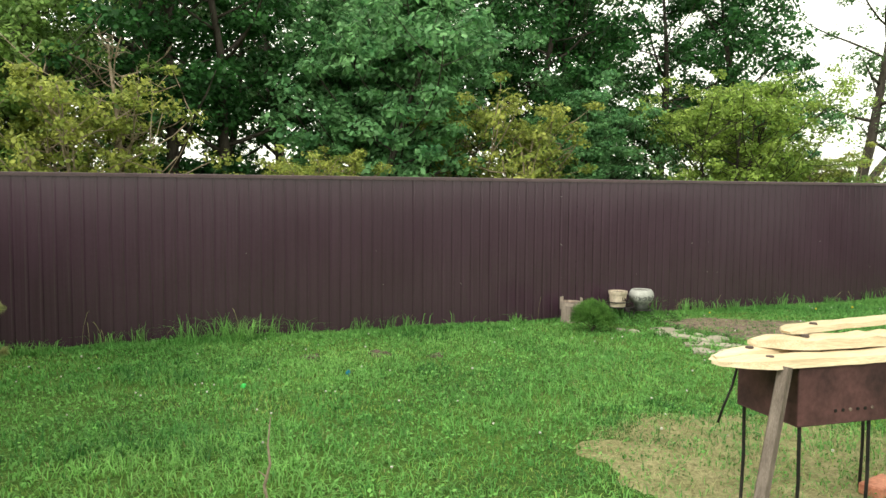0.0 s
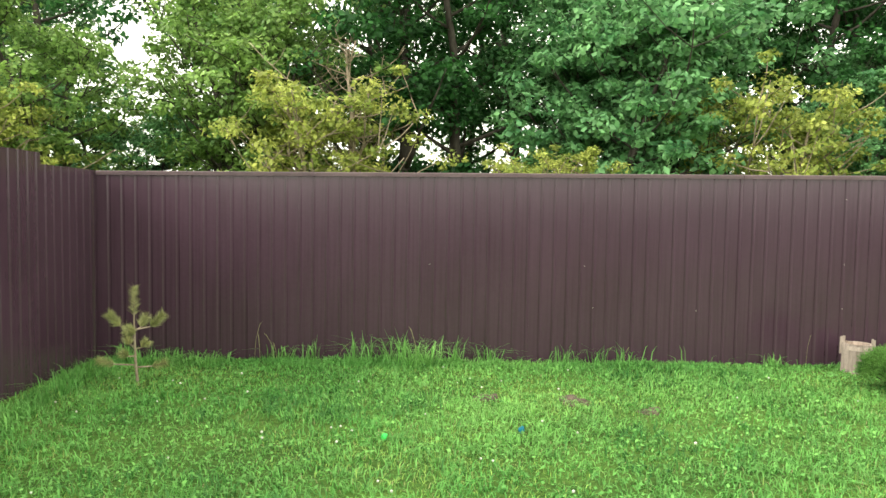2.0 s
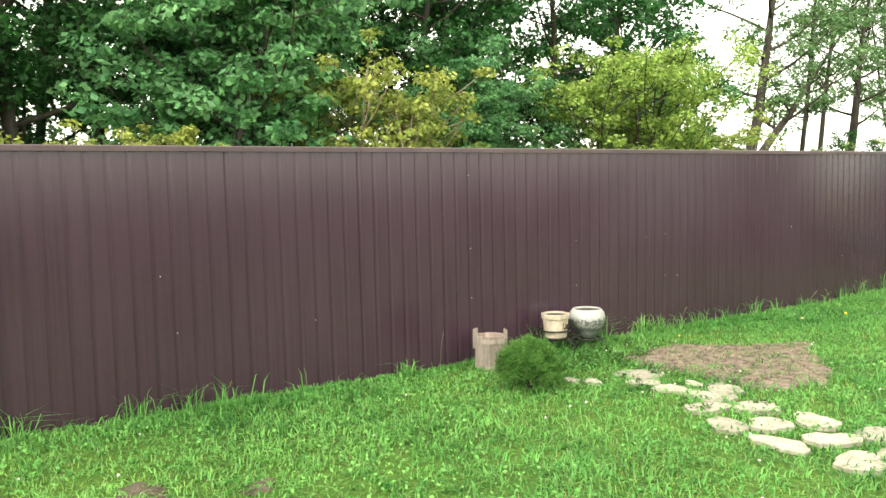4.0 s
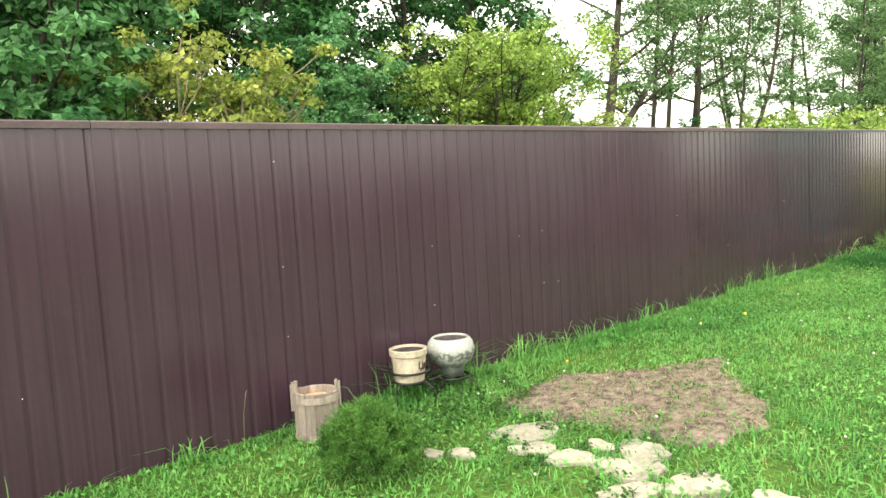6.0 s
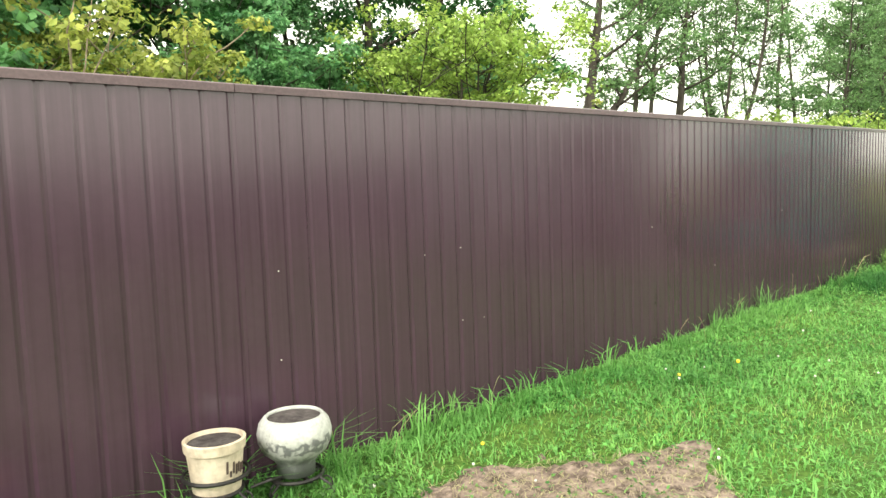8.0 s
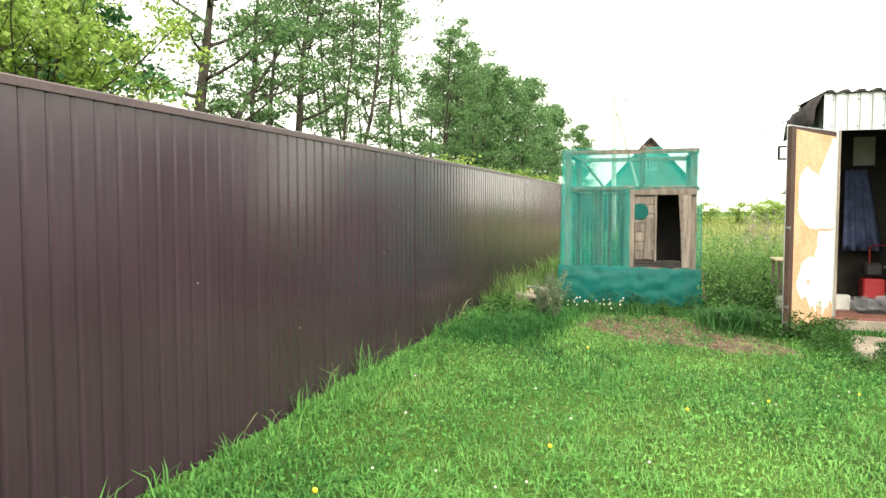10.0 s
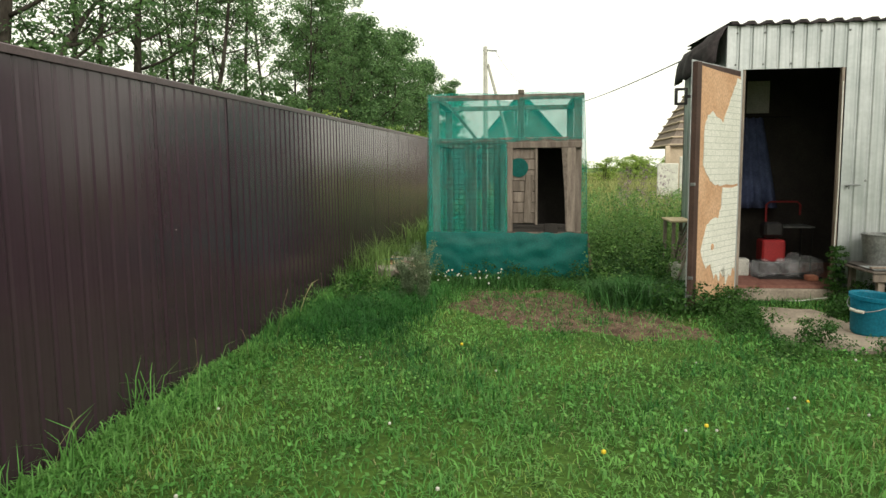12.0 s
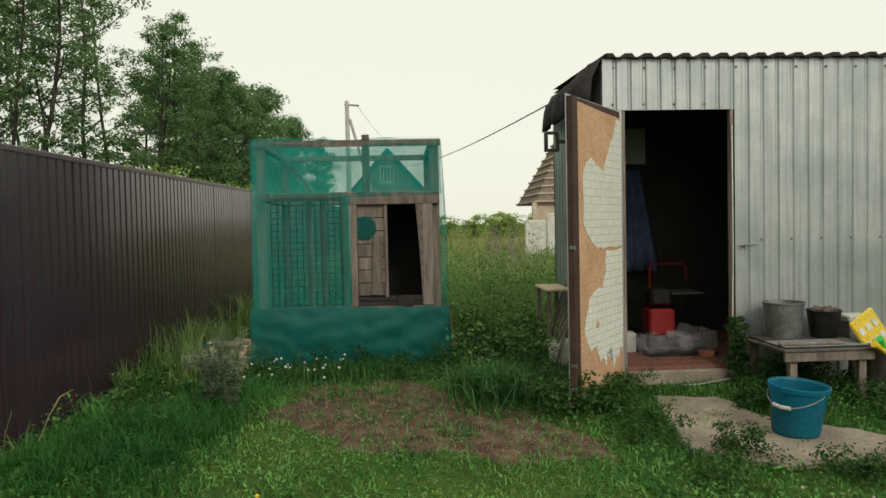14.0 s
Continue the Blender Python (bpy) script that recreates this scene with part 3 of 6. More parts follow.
def brick_paper():
    """Torn wallpaper printed with white bricks."""
    m = surface("white_brick_wallpaper", (0.8, 0.8, 0.71), (0.88, 0.87, 0.79), scale=5, rough=0.8, bump=0.2, spec=0.2)
    n, l = m.node_tree.nodes, m.node_tree.links
    b = n["Principled BSDF"]
    colour = b.inputs["Base Color"].links[0].from_socket
    tc, mp, br, mx = n.new("ShaderNodeTexCoord"), n.new("ShaderNodeMapping"), n.new("ShaderNodeTexBrick"), n.new("ShaderNodeMix")
    mp.inputs["Rotation"].default_value = (radians(90), 0, 0)
    br.inputs["Scale"].default_value, br.inputs["Mortar Size"].default_value = 1.0, 0.003
    br.inputs["Brick Width"].default_value, br.inputs["Row Height"].default_value = 0.2, 0.062
    mx.data_type = "RGBA"
    mx.inputs[7].default_value = (0.5, 0.52, 0.45, 1)
    l.new(tc.outputs["Object"], mp.inputs[0])
    l.new(mp.outputs[0], br.inputs[0])
    l.new(br.outputs["Fac"], mx.inputs[0])
    l.new(colour, mx.inputs[6])
    l.new(mx.outputs[2], b.inputs["Base Color"])
    return m


def netting(name, colour, cover):
    """Shade netting: a share of it is open, the rest is green thread that lets light through."""
    m = surface(name, tuple(c * 0.8 for c in colour), colour, scale=4, rough=0.6, bump=0.2, through_light=0.45)
    n, l = m.node_tree.nodes, m.node_tree.links
    out = n["Material Output"]
    shade = out.inputs[0].links[0].from_socket
    clear, mix, ns, mr, tc = n.new("ShaderNodeBsdfTransparent"), n.new("ShaderNodeMixShader"), n.new("ShaderNodeTexNoise"), n.new("ShaderNodeMapRange"), n.new("ShaderNodeTexCoord")
    ns.inputs["Scale"].default_value = 3.0
    l.new(tc.outputs["Object"], ns.inputs[0])
    mr.inputs[1].default_value, mr.inputs[2].default_value = 0.3, 0.7
    mr.inputs[3].default_value, mr.inputs[4].default_value = cover - 0.05, cover + 0.05
    l.new(ns.outputs[0], mr.inputs[0])
    l.new(mr.outputs[0], mix.inputs[0])
    l.new(clear.outputs[0], mix.inputs[1])
    l.new(shade, mix.inputs[2])
    l.new(mix.outputs[0], out.inputs[0])
    return m


def clear_film():
    m = bpy.data.materials.new("clear_plastic_film")
    m.use_nodes = True
    b = m.node_tree.nodes["Principled BSDF"]
    b.inputs["Base Color"].default_value = (0.55, 0.55, 0.57, 1)
    b.inputs["Roughness"].default_value, b.inputs["Alpha"].default_value = 0.12, 0.16
    return m


POT_PAINT, PAPER, FILM = two_tone_pot(), brick_paper(), clear_film()
NET, NET_DENSE = netting("green_shade_net", (0.002, 0.46, 0.39), 0.46), netting("doubled_green_net", (0.008, 0.25, 0.215), 0.82)


# ---- shed ----
SHED_X, SHED_Y, SHED_TOP, SHED_BACK = 16.4, 4.24, 2.89, 18.35
DOOR_L, DOOR_R, DOOR_TOP, SILL = 4.07, 3.06, 2.44, 0.16
shed = empty("metal_shed", pose(0, 0, 0), "grey galvanised sheet metal shed with an open doorway", "shed")
ob = mesh_object("side_wall", profiled_sheet("side_wall", 14, SHED_TOP - 0.06), GALV, shed)
ob.matrix_basis = pose(SHED_BACK, SHED_Y, 0.02, 0, 0, 180)
ob = mesh_object("front_wall", profiled_sheet("front_wall", 30, SHED_TOP - 0.02), GALV, shed)
ob.matrix_basis = pose(SHED_X, DOOR_R - 0.01, 0.02, 0, 0, -90)
ob = mesh_object("lintel", profiled_sheet("lintel", 9, SHED_TOP - DOOR_TOP), GALV, shed)
ob.matrix_basis = pose(SHED_X - 0.005, SHED_Y, DOOR_TOP, 0, 0, -90) @ Matrix.Diagonal(((SHED_Y - DOOR_R + 0.01) / (9 * PITCH), 1, 1, 1))
bm = bmesh.new()
box(bm, SHED_X - 0.006, SHED_X + 0.05, DOOR_L, SHED_Y + 0.002, 0.02, DOOR_TOP, 0.004)
part("corner_trim", bm, GALV, shed)
for y in (DOOR_L - 0.03, DOOR_R):
    bm = bmesh.new()
    box(bm, SHED_X + 0.003, SHED_X + 0.06, y, y + 0.03, SILL, DOOR_TOP, 0.004)
    part("door_jamb", bm, WOOD_GREY, shed)
bm = bmesh.new()
box(bm, SHED_X - 0.03, SHED_X + 0.1, DOOR_R - 0.02, DOOR_L + 0.03, 0.0, SILL - 0.03, 0.012)
part("door_sill", bm, CONCRETE, shed, "broken concrete sill")
for i in range(9):
    bm = bmesh.new()
    x = SHED_X + 0.02 + i * 0.215
    box(bm, x, x + 0.209, -1.0, SHED_Y - 0.03, SILL - 0.03 + 0.002 * (i % 2), SILL, 0.004)
    part("floor_board", bm, FLOOR_RED, shed)
# back wall and linings are near black: interior shade put into their colour
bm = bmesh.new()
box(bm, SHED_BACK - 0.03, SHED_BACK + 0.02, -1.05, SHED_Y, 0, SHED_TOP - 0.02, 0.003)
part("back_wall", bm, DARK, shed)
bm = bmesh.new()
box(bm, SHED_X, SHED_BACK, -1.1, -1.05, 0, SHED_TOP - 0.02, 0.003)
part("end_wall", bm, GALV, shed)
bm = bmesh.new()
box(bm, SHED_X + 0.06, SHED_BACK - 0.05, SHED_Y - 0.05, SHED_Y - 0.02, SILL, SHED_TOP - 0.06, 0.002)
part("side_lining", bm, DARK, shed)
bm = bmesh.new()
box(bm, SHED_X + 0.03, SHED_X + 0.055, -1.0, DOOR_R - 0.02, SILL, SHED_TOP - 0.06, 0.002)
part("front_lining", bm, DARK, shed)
# corrugated roof with its trapezoid waves towards the front
rv, rf = [], []
y, line = -1.2, []
while y < SHED_Y - 0.12:
    line += [(y, 0.0), (y + 0.06, 0.0), (y + 0.085, 0.032), (y + 0.145, 0.032)]
    y += 0.17
for x, z in ((SHED_X - 0.05, SHED_TOP + 0.005), (SHED_BACK + 0.1, SHED_TOP + 0.09)):
    rv += [(x, a, z + b) for a, b in line]
for x, z in ((SHED_X - 0.05, SHED_TOP - 0.008), (SHED_BACK + 0.1, SHED_TOP + 0.07)):
    rv += [(x, a, z + b * 0.3) for a, b in line]
k = len(line)
for i in range(k - 1):
    rf += [(i + 1, i, k + i, k + i + 1), (2 * k + i, 2 * k + i + 1, 3 * k + i + 1, 3 * k + i), (i, i + 1, 2 * k + i + 1, 2 * k + i)]
me = bpy.data.meshes.new("roof")
me.from_pydata(rv, [], rf)
mesh_object("roof", me, FELT, shed, "dark corrugated roofing")
# torn felt that hangs over the side
rs = np.random.RandomState(5)
nx, nk = 14, 9
fv = []
for i in range(nx):
    x = SHED_X - 0.04 + i * (SHED_BACK - SHED_X + 0.1) / (nx - 1)
    reach = 0.2 + 0.08 * math.sin(i * 1.9) + rs.uniform(-0.05, 0.05)
    for j in range(nk):
        u = j / (nk - 1)
        fv.append((x + rs.uniform(-0.01, 0.01), SHED_Y - 0.05 + reach * math.sin(u * 1.5) * 1.0, SHED_TOP + 0.02 - 0.4 * u ** 2.0 * (0.8 + reach) + rs.uniform(-0.03, 0.02) * (0.3 + u)))
idx = np.arange(nx * nk).reshape(nx, nk)
fq = np.stack([idx[:-1, :-1].ravel(), idx[1:, :-1].ravel(), idx[1:, 1:].ravel(), idx[:-1, 1:].ravel()], 1)
ob = mesh_object("felt_overhang", array_mesh("felt_overhang", np.array(fv), fq), FELT, shed, "torn black roofing felt")
ob.modifiers.new("thickness", "SOLIDIFY").thickness = 0.006
bm = bmesh.new()
lathe(bm, [(0.0115, 0), (0.0115, 0.004), (0.006, 0.008)], 8, pose(0, 0, 0, 0, -90, 0))
first = part("screw", bm, GALV_DULL, shed)
spots = [(SHED_Y - 0.1 - i * 0.276, 2.81) for i in range(10)] + [(SHED_Y - 0.09 - i * 0.276, 2.49) for i in range(4)] + [(DOOR_R - 0.25 - i * 0.276, 1.28) for i in range(8)]
first.matrix_basis = pose(SHED_X - 0.0055, *spots[0])
for y, z in spots[1:]:
    ob = new("screw", first.data)
    ob.parent = shed
    ob.matrix_basis = pose(SHED_X - 0.0055, y, z)
bm = bmesh.new()
tube(bm, [(SHED_X - 0.01, DOOR_R - 0.07, 1.22), (SHED_X - 0.05, DOOR_R - 0.07, 1.22), (SHED_X - 0.05, DOOR_R - 0.07, 1.19)], 0.012, 8)
tube(bm, [(SHED_X - 0.02, DOOR_R - 0.05, 1.235), (SHED_X - 0.02, DOOR_R - 0.2, 1.235)], 0.006, 6)
part("latch", bm, GALV_DULL, shed)

# the open door leaf, swung outward
leaf = empty("shed_door", pose(SHED_X - 0.045, DOOR_L + 0.03, 0.06, 0, 0, 142.6), "open shed door with torn white brick wallpaper on tan hardboard", "door")
bm = bmesh.new()
box(bm, -0.01, 1.06, -0.046, -0.04, 0.0, 2.38, 0.002)
part("outer_sheet", bm, GALV, leaf)
for x0, x1, z0, z1 in ((0.955, 1.05, 0.04, 2.36), (0.0, 0.05, 0.04, 2.36), (0.05, 0.98, 0.04, 0.09), (0.05, 0.98, 2.3, 2.36), (0.05, 0.98, 1.16, 1.21)):
    bm = bmesh.new()
    box(bm, x0, x1, -0.04, 0.012 if x0 > 0.9 else -0.002, z0, z1, 0.004)
    part("door_frame", bm, BROWN, leaf)
bm = bmesh.new()
outline = [(0.0, 0.05), (0.3, 0.02), (0.95, 0.06), (0.945, 1.2), (0.95, 2.33), (0.5, 2.31), (0.02, 2.3)]
v1 = [bm.verts.new((x, 0.001, z)) for x, z in outline]
v2 = [bm.verts.new((x, 0.006, z)) for x, z in outline]
bm.faces.new(v2)
bm.faces.new(list(reversed(v1)))
for i in range(len(outline)):
    bm.faces.new((v1[i], v1[(i + 1) % len(outline)], v2[(i + 1) % len(outline)], v2[i]))
bmesh.ops.recalc_face_normals(bm, faces=bm.faces)
part("hardboard", bm, TAN, leaf, "tan hardboard lining")
rr = random.Random(7)
for outline in ([(0.01, 2.28), (0.12, 2.28), (0.17, 2.19), (0.3, 2.0), (0.44, 1.82), (0.58, 1.87), (0.68, 1.92), (0.79, 1.87), (0.85, 1.77), (0.87, 1.54), (0.86, 1.4), (0.79, 1.31), (0.72, 1.26), (0.63, 1.21), (0.47, 1.19), (0.01, 1.19)],
                [(0.01, 1.17), (0.4, 1.17), (0.42, 0.96), (0.47, 0.87), (0.63, 0.86), (0.75, 0.82), (0.82, 0.69), (0.87, 0.56), (0.8, 0.44), (0.73, 0.38), (0.64, 0.42), (0.59, 0.33), (0.54, 0.25), (0.48, 0.29), (0.42, 0.21), (0.38, 0.31), (0.33, 0.25), (0.28, 0.34), (0.24, 0.15), (0.19, 0.25), (0.12, 0.24), (0.07, 0.33), (0.01, 0.26)]):
    fine = []
    for a, b in zip(outline, outline[1:] + outline[:1]):
        for u in (0, 0.33, 0.66):
            fine.append((max(a[0] + (b[0] - a[0]) * u + rr.uniform(-0.012, 0.012), 0.004), a[1] + (b[1] - a[1]) * u + rr.uniform(-0.012, 0.012)))
    bm = bmesh.new()
    v1 = [bm.verts.new((x, 0.0065, z)) for x, z in fine]
    v2 = [bm.verts.new((x, 0.0095, z)) for x, z in fine]
    bm.faces.new(v2)
    bm.faces.new(list(reversed(v1)))
    for i in range(len(fine)):
        bm.faces.new((v1[i], v1[(i + 1) % len(fine)], v2[(i + 1) % len(fine)], v2[i]))
    bmesh.ops.triangulate(bm, faces=bm.faces)
    bmesh.ops.recalc_face_normals(bm, faces=bm.faces)
    part("wallpaper", bm, PAPER, leaf, "torn white brick-print wallpaper")
bm = bmesh.new()
lathe(bm, [(0.035, 0), (0.03, 0.004)], 9, pose(0.6, 0.0098, 0.58, -90, 0, 0))
part("tear", bm, TAN, leaf)
for z in (0.22, 1.2, 2.2):
    bm = bmesh.new()
    tube(bm, [(-0.012, -0.02, z), (-0.012, -0.02, z + 0.1)], 0.012, 8)
    part("hinge", bm, GALV_DULL, leaf)
bm = bmesh.new()
for p in ((1.045, -0.02, 0.12), (1.045, -0.02, 0.3), (1.045, -0.02, 1.2)):
    box(bm, p[0] - 0.012, p[0] + 0.012, -0.03, 0.016, p[2], p[2] + 0.03, 0.003)
part("bolt_plates", bm, GALV_DULL, leaf)

# ---- inside the shed ----
trolley = empty("hand_trolley", pose(17.55, 3.06, SILL) @ Matrix.Diagonal((1, 1, 0.82, 1)), "dark folding trolley with a red tube handle", "trolley")
bm = bmesh.new()
tube(bm, [(0.15, 0.3, 0.1), (0.16, 0.3, 0.98), (0.15, 0.26, 1.02), (0.15, -0.06, 1.02), (0.16, -0.1, 0.98), (0.16, -0.1, 0.82)], 0.013, 8)
part("handle", bm, RED, trolley, "bent red steel tube handle")
bm = bmesh.new()
box(bm, -0.2, 0.2, -0.15, 0.34, 0.66, 0.68, 0.005)
part("tray", bm, GALV_DULL, trolley)
for x, y in ((-0.18, -0.12), (0.15, -0.12), (-0.18, 0.31), (0.18, 0.31)):
    bm = bmesh.new()
    tube(bm, [(x, y, 0.0), (x, y, 0.66)], 0.012, 6)
    part("leg", bm, BLACK, trolley)
crate = empty("red_box", pose(17.25, 3.45, SILL), "bright red plastic box standing on shed floor", "box")
bm = bmesh.new()
box(bm, -0.12, 0.12, -0.14, 0.12, 0.16, 0.42, 0.02)
part("body", bm, RED, crate)
bm = bmesh.new()
box(bm, -0.14, 0.14, -0.18, 0.16, 0.0, 0.16, 0.01)
part("base", bm, DARK, crate)
bm = bmesh.new()
box(bm, -0.1, 0.1, -0.12, 0.1, 0.45, 0.62, 0.03)
part("bag", bm, BLACK, crate)
bm = bmesh.new()
for k, (x, y, r) in enumerate(((17.0, 3.6, 0.15), (16.98, 3.38, 0.17), (17.05, 3.16, 0.2))):
    made = bmesh.ops.create_icosphere(bm, subdivisions=3, radius=r)["verts"]
    for v in made:
        q = noise.noise_vector(v.co * 11 + Vector((k * 5, 0, 0)))
        v.co = Vector((x, y, SILL + r * 0.62)) + Vector((v.co.x, v.co.y * 1.1, v.co.z * 0.62)) + q * 0.07 * r / 0.16
tagged(part("plastic_bag", bm, FILM, None), "crumpled clear plastic bag on the shed floor", "bag")
bm = bmesh.new()
box(bm, 16.85, 17.2, 3.0, 3.68, SILL, SILL + 0.03, 0.005)
tagged(part("black_tray", bm, BLACK, None), "flat black tray under a plastic bag", "tray")
bm = bmesh.new()
box(bm, 17.1, 17.25, 3.72, 3.92, SILL, SILL + 0.2, 0.012)
tagged(part("grey_canister", bm, WHITE, None), "pale grey canister just inside the doorway", "canister")
bm = bmesh.new()
box(bm, 16.75, 16.87, 3.08, 3.2, SILL, SILL + 0.06, 0.01)
tagged(part("brick_piece", bm, BRICK, None), "broken brick lying inside the doorway", "brick")
bm = bmesh.new()
box(bm, 17.99, 17.996, 3.18, 3.46, 2.12, 2.53, 0.001)
bm.verts.ensure_lookup_table()
for v in bm.verts:
    v.co.x += 0.32
tagged(part("paper_sheet", bm, WHITE, None), "pale sheet of paper pinned to the back wall", "paper")
bm = bmesh.new()
nu, nw = 16, 8
grid = [[bm.verts.new((18.05 + 0.05 * math.sin(i * 1.3) * (1 - j / nw * 0.3), 3.6 - 0.5 * i / nu * (0.55 + 0.45 * (1 - j / nw)), 0.9 + 1.15 * j / nw)) for i in range(nu + 1)] for j in range(nw + 1)]
for j in range(nw):
    for i in range(nu):
        bm.faces.new((grid[j][i], grid[j][i + 1], grid[j + 1][i + 1], grid[j + 1][i]))
ob = tagged(part("hanging_coat", bm, CLOTH, None, smooth=True), "dark navy cloth hanging in the shed", "cloth")
ob.modifiers.new("thickness", "SOLIDIFY").thickness = 0.02
bm = bmesh.new()
tube(bm, [(18.05, 4.19, 2.05), (18.05, 3.0, 2.05)], 0.012, 6)
tagged(part("clothes_rail", bm, BLACK, None), "dark rail across the shed holding a hanging cloth", "rail")
bm = bmesh.new()
tube(bm, [(SHED_X - 0.01, DOOR_R + 0.02, 2.3), (SHED_X - 0.012, DOOR_R + 0.015, 1.2), (SHED_X - 0.015, DOOR_R + 0.03, 0.5), (SHED_X - 0.03, DOOR_R - 0.0, 0.25), (SHED_X - 0.09, DOOR_R - 0.08, 0.08), (SHED_X - 0.15, DOOR_R + 0.4, 0.03), (SHED_X - 0.12, DOOR_R + 0.55, 0.02)], 0.006, 6)
tagged(part("white_cable", bm, WHITE, None, smooth=True), "loose white cable hanging beside the doorway", "cable")

# ---- beside the shed ----
lamp = empty("floodlight_bracket", pose(16.62, SHED_Y, 2.2), "small black square lamp bracket on the side wall", "lamp")
bm = bmesh.new()
for y0, y1, z0, z1 in ((0.34, 0.366, -0.09, 0.09), (0.444, 0.47, -0.09, 0.09), (0.366, 0.444, -0.09, -0.066), (0.366, 0.444, 0.066, 0.09)):
    box(bm, -0.03, 0.03, y0, y1, z0, z1, 0.003)
part("frame", bm, BLACK, lamp)
bm = bmesh.new()
bar(bm, (0, 0, 0.0), (0, 0.34, 0.0), 0.025, 0.025)
part("arm", bm, BLACK, lamp)
rr = random.Random(12)
for i in range(6):
    bm = bmesh.new()
    x = 16.75 + 0.12 * i
    tube(bm, [(x, 4.62 + rr.uniform(-0.05, 0.12), 0.0), (x + 0.06, 4.5, 0.45), (x + 0.1, SHED_Y + 0.03, rr.uniform(0.75, 1.1))], [0.016, 0.014, 0.011], 6)
    tagged(part("stick", bm, WOOD_GREY, None), "grey wooden stick leaning on the shed wall", "stick", "sticks leaning on the shed")
pail = empty("white_pail", pose(16.95, 4.5, 0), "old white plastic pail among weeds", "pail")
bm = bmesh.new()
lathe(bm, [(0.12, 0), (0.14, 0.3), (0.15, 0.3), (0.15, 0.33), (0.135, 0.33), (0.115, 0.03)], 20)
part("body", bm, WHITE, pail, smooth=False)
side_table = empty("small_table", pose(17.5, 4.5, 0), "small pale board table against the shed side", "table")
bm = bmesh.new()
box(bm, -0.3, 0.3, -0.16, 0.1, 0.78, 0.805, 0.006)
part("tabletop", bm, WOOD_PALE, side_table)
for x, y in ((-0.26, 0.06), (-0.26, -0.13), (0.26, 0.06), (0.26, -0.13)):
    bm = bmesh.new()
    box(bm, x - 0.02, x + 0.02, y - 0.02, y + 0.02, 0, 0.78, 0.004)
    part("leg", bm, WOOD_GREY, side_table)

# ---- bench with pails ----
BENCH_Z = 0.43
bench = empty("low_bench", pose(0, 0, 0), "low grey plank bench with trays against shed wall", "bench")
bm = bmesh.new()
box(bm, 15.61, 15.635, 2.3, 3.04, BENCH_Z - 0.1, BENCH_Z - 0.023, 0.006)
part("apron", bm, WOOD_GREY, bench)
for i in range(5):
    bm = bmesh.new()
    box(bm, 15.6 + i * 0.145, 15.738 + i * 0.145, 2.28 if i < 3 else 1.98, 3.05 + 0.01 * (i % 2), BENCH_Z - 0.022, BENCH_Z, 0.005)
    part("board", bm, BENCH_TOP, bench)
for x, y in ((15.67, 2.95), (15.67, 2.38), (16.26, 2.95), (16.26, 2.05)):
    bm = bmesh.new()
    box(bm, x - 0.03, x + 0.03, y - 0.03, y + 0.03, 0, BENCH_Z - 0.022, 0.005)
    part("leg", bm, WOOD_GREY, bench)
rack = empty("grill_rack", pose(15.8, 2.66, BENCH_Z), "sooty wire grill racks lying flat on the bench", "rack")
bm = bmesh.new()
for i in range(16):
    tube(bm, [(-0.16 + i * 0.0213, -0.36, 0.012), (-0.16 + i * 0.0213, 0.36, 0.012)], 0.003, 4)
part("grid", bm, GALV_DULL, rack)
bm = bmesh.new()
tube(bm, [(-0.17, -0.37, 0.012), (0.17, -0.37, 0.012), (0.17, 0.37, 0.012), (-0.17, 0.37, 0.012), (-0.17, -0.37, 0.012)], 0.006, 6)
part("rim", bm, BLACK, rack)
for k, (x0, x1, y0, y1, z) in enumerate(((15.99, 16.3, 2.56, 3.03, BENCH_Z), (15.7, 15.75, 2.5, 3.02, BENCH_Z + 0.016))):
    bm = bmesh.new()
    box(bm, x0, x1, y0, y1, z, z + 0.02, 0.004)
    tagged(part("flat_board", bm, (DARK, WOOD_GREY)[k], None), ("dark flat board lying on the bench", "narrow grey board lying across grill racks")[k], "board")
zinc = empty("zinc_bucket", pose(16.13, 2.76, BENCH_Z + 0.02), "dull galvanised bucket standing on the bench", "bucket")
bm = bmesh.new()
lathe(bm, [(0.13, 0), (0.135, 0.0), (0.165, 0.28), (0.172, 0.285), (0.172, 0.298), (0.162, 0.298), (0.13, 0.02), (0.02, 0.02)], 28)
part("body", bm, GALV_DULL, zinc, smooth=False)
bm = bmesh.new()
tube(bm, [(0, 0.165 * math.cos(a), 0.28 - 0.04 * math.sin(a) + 0.0) for a in np.linspace(0, math.pi, 12)], 0.004, 5)
part("handle", bm, GALV_DULL, zinc)
black_pot = empty("black_bucket", pose(16.13, 2.4, BENCH_Z), "black plastic bucket filled with rubble", "bucket")
bm = bmesh.new()
lathe(bm, [(0.1, 0), (0.105, 0), (0.135, 0.22), (0.142, 0.225), (0.142, 0.24), (0.13, 0.24), (0.126, 0.2), (0.02, 0.2)], 24)
part("body", bm, BLACK, black_pot)
bm = bmesh.new()
rr = random.Random(3)
for i in range(26):
    a, r = rr.uniform(0, 6.28), rr.uniform(0, 0.1)
    made = bmesh.ops.create_icosphere(bm, subdivisions=1, radius=rr.uniform(0.018, 0.035))["verts"]
    for v in made:
        v.co += Vector((r * math.cos(a), r * math.sin(a), 0.225 + rr.uniform(0, 0.025)))
part("rubble", bm, SOIL, black_pot, "brown rubble heaped in the bucket")
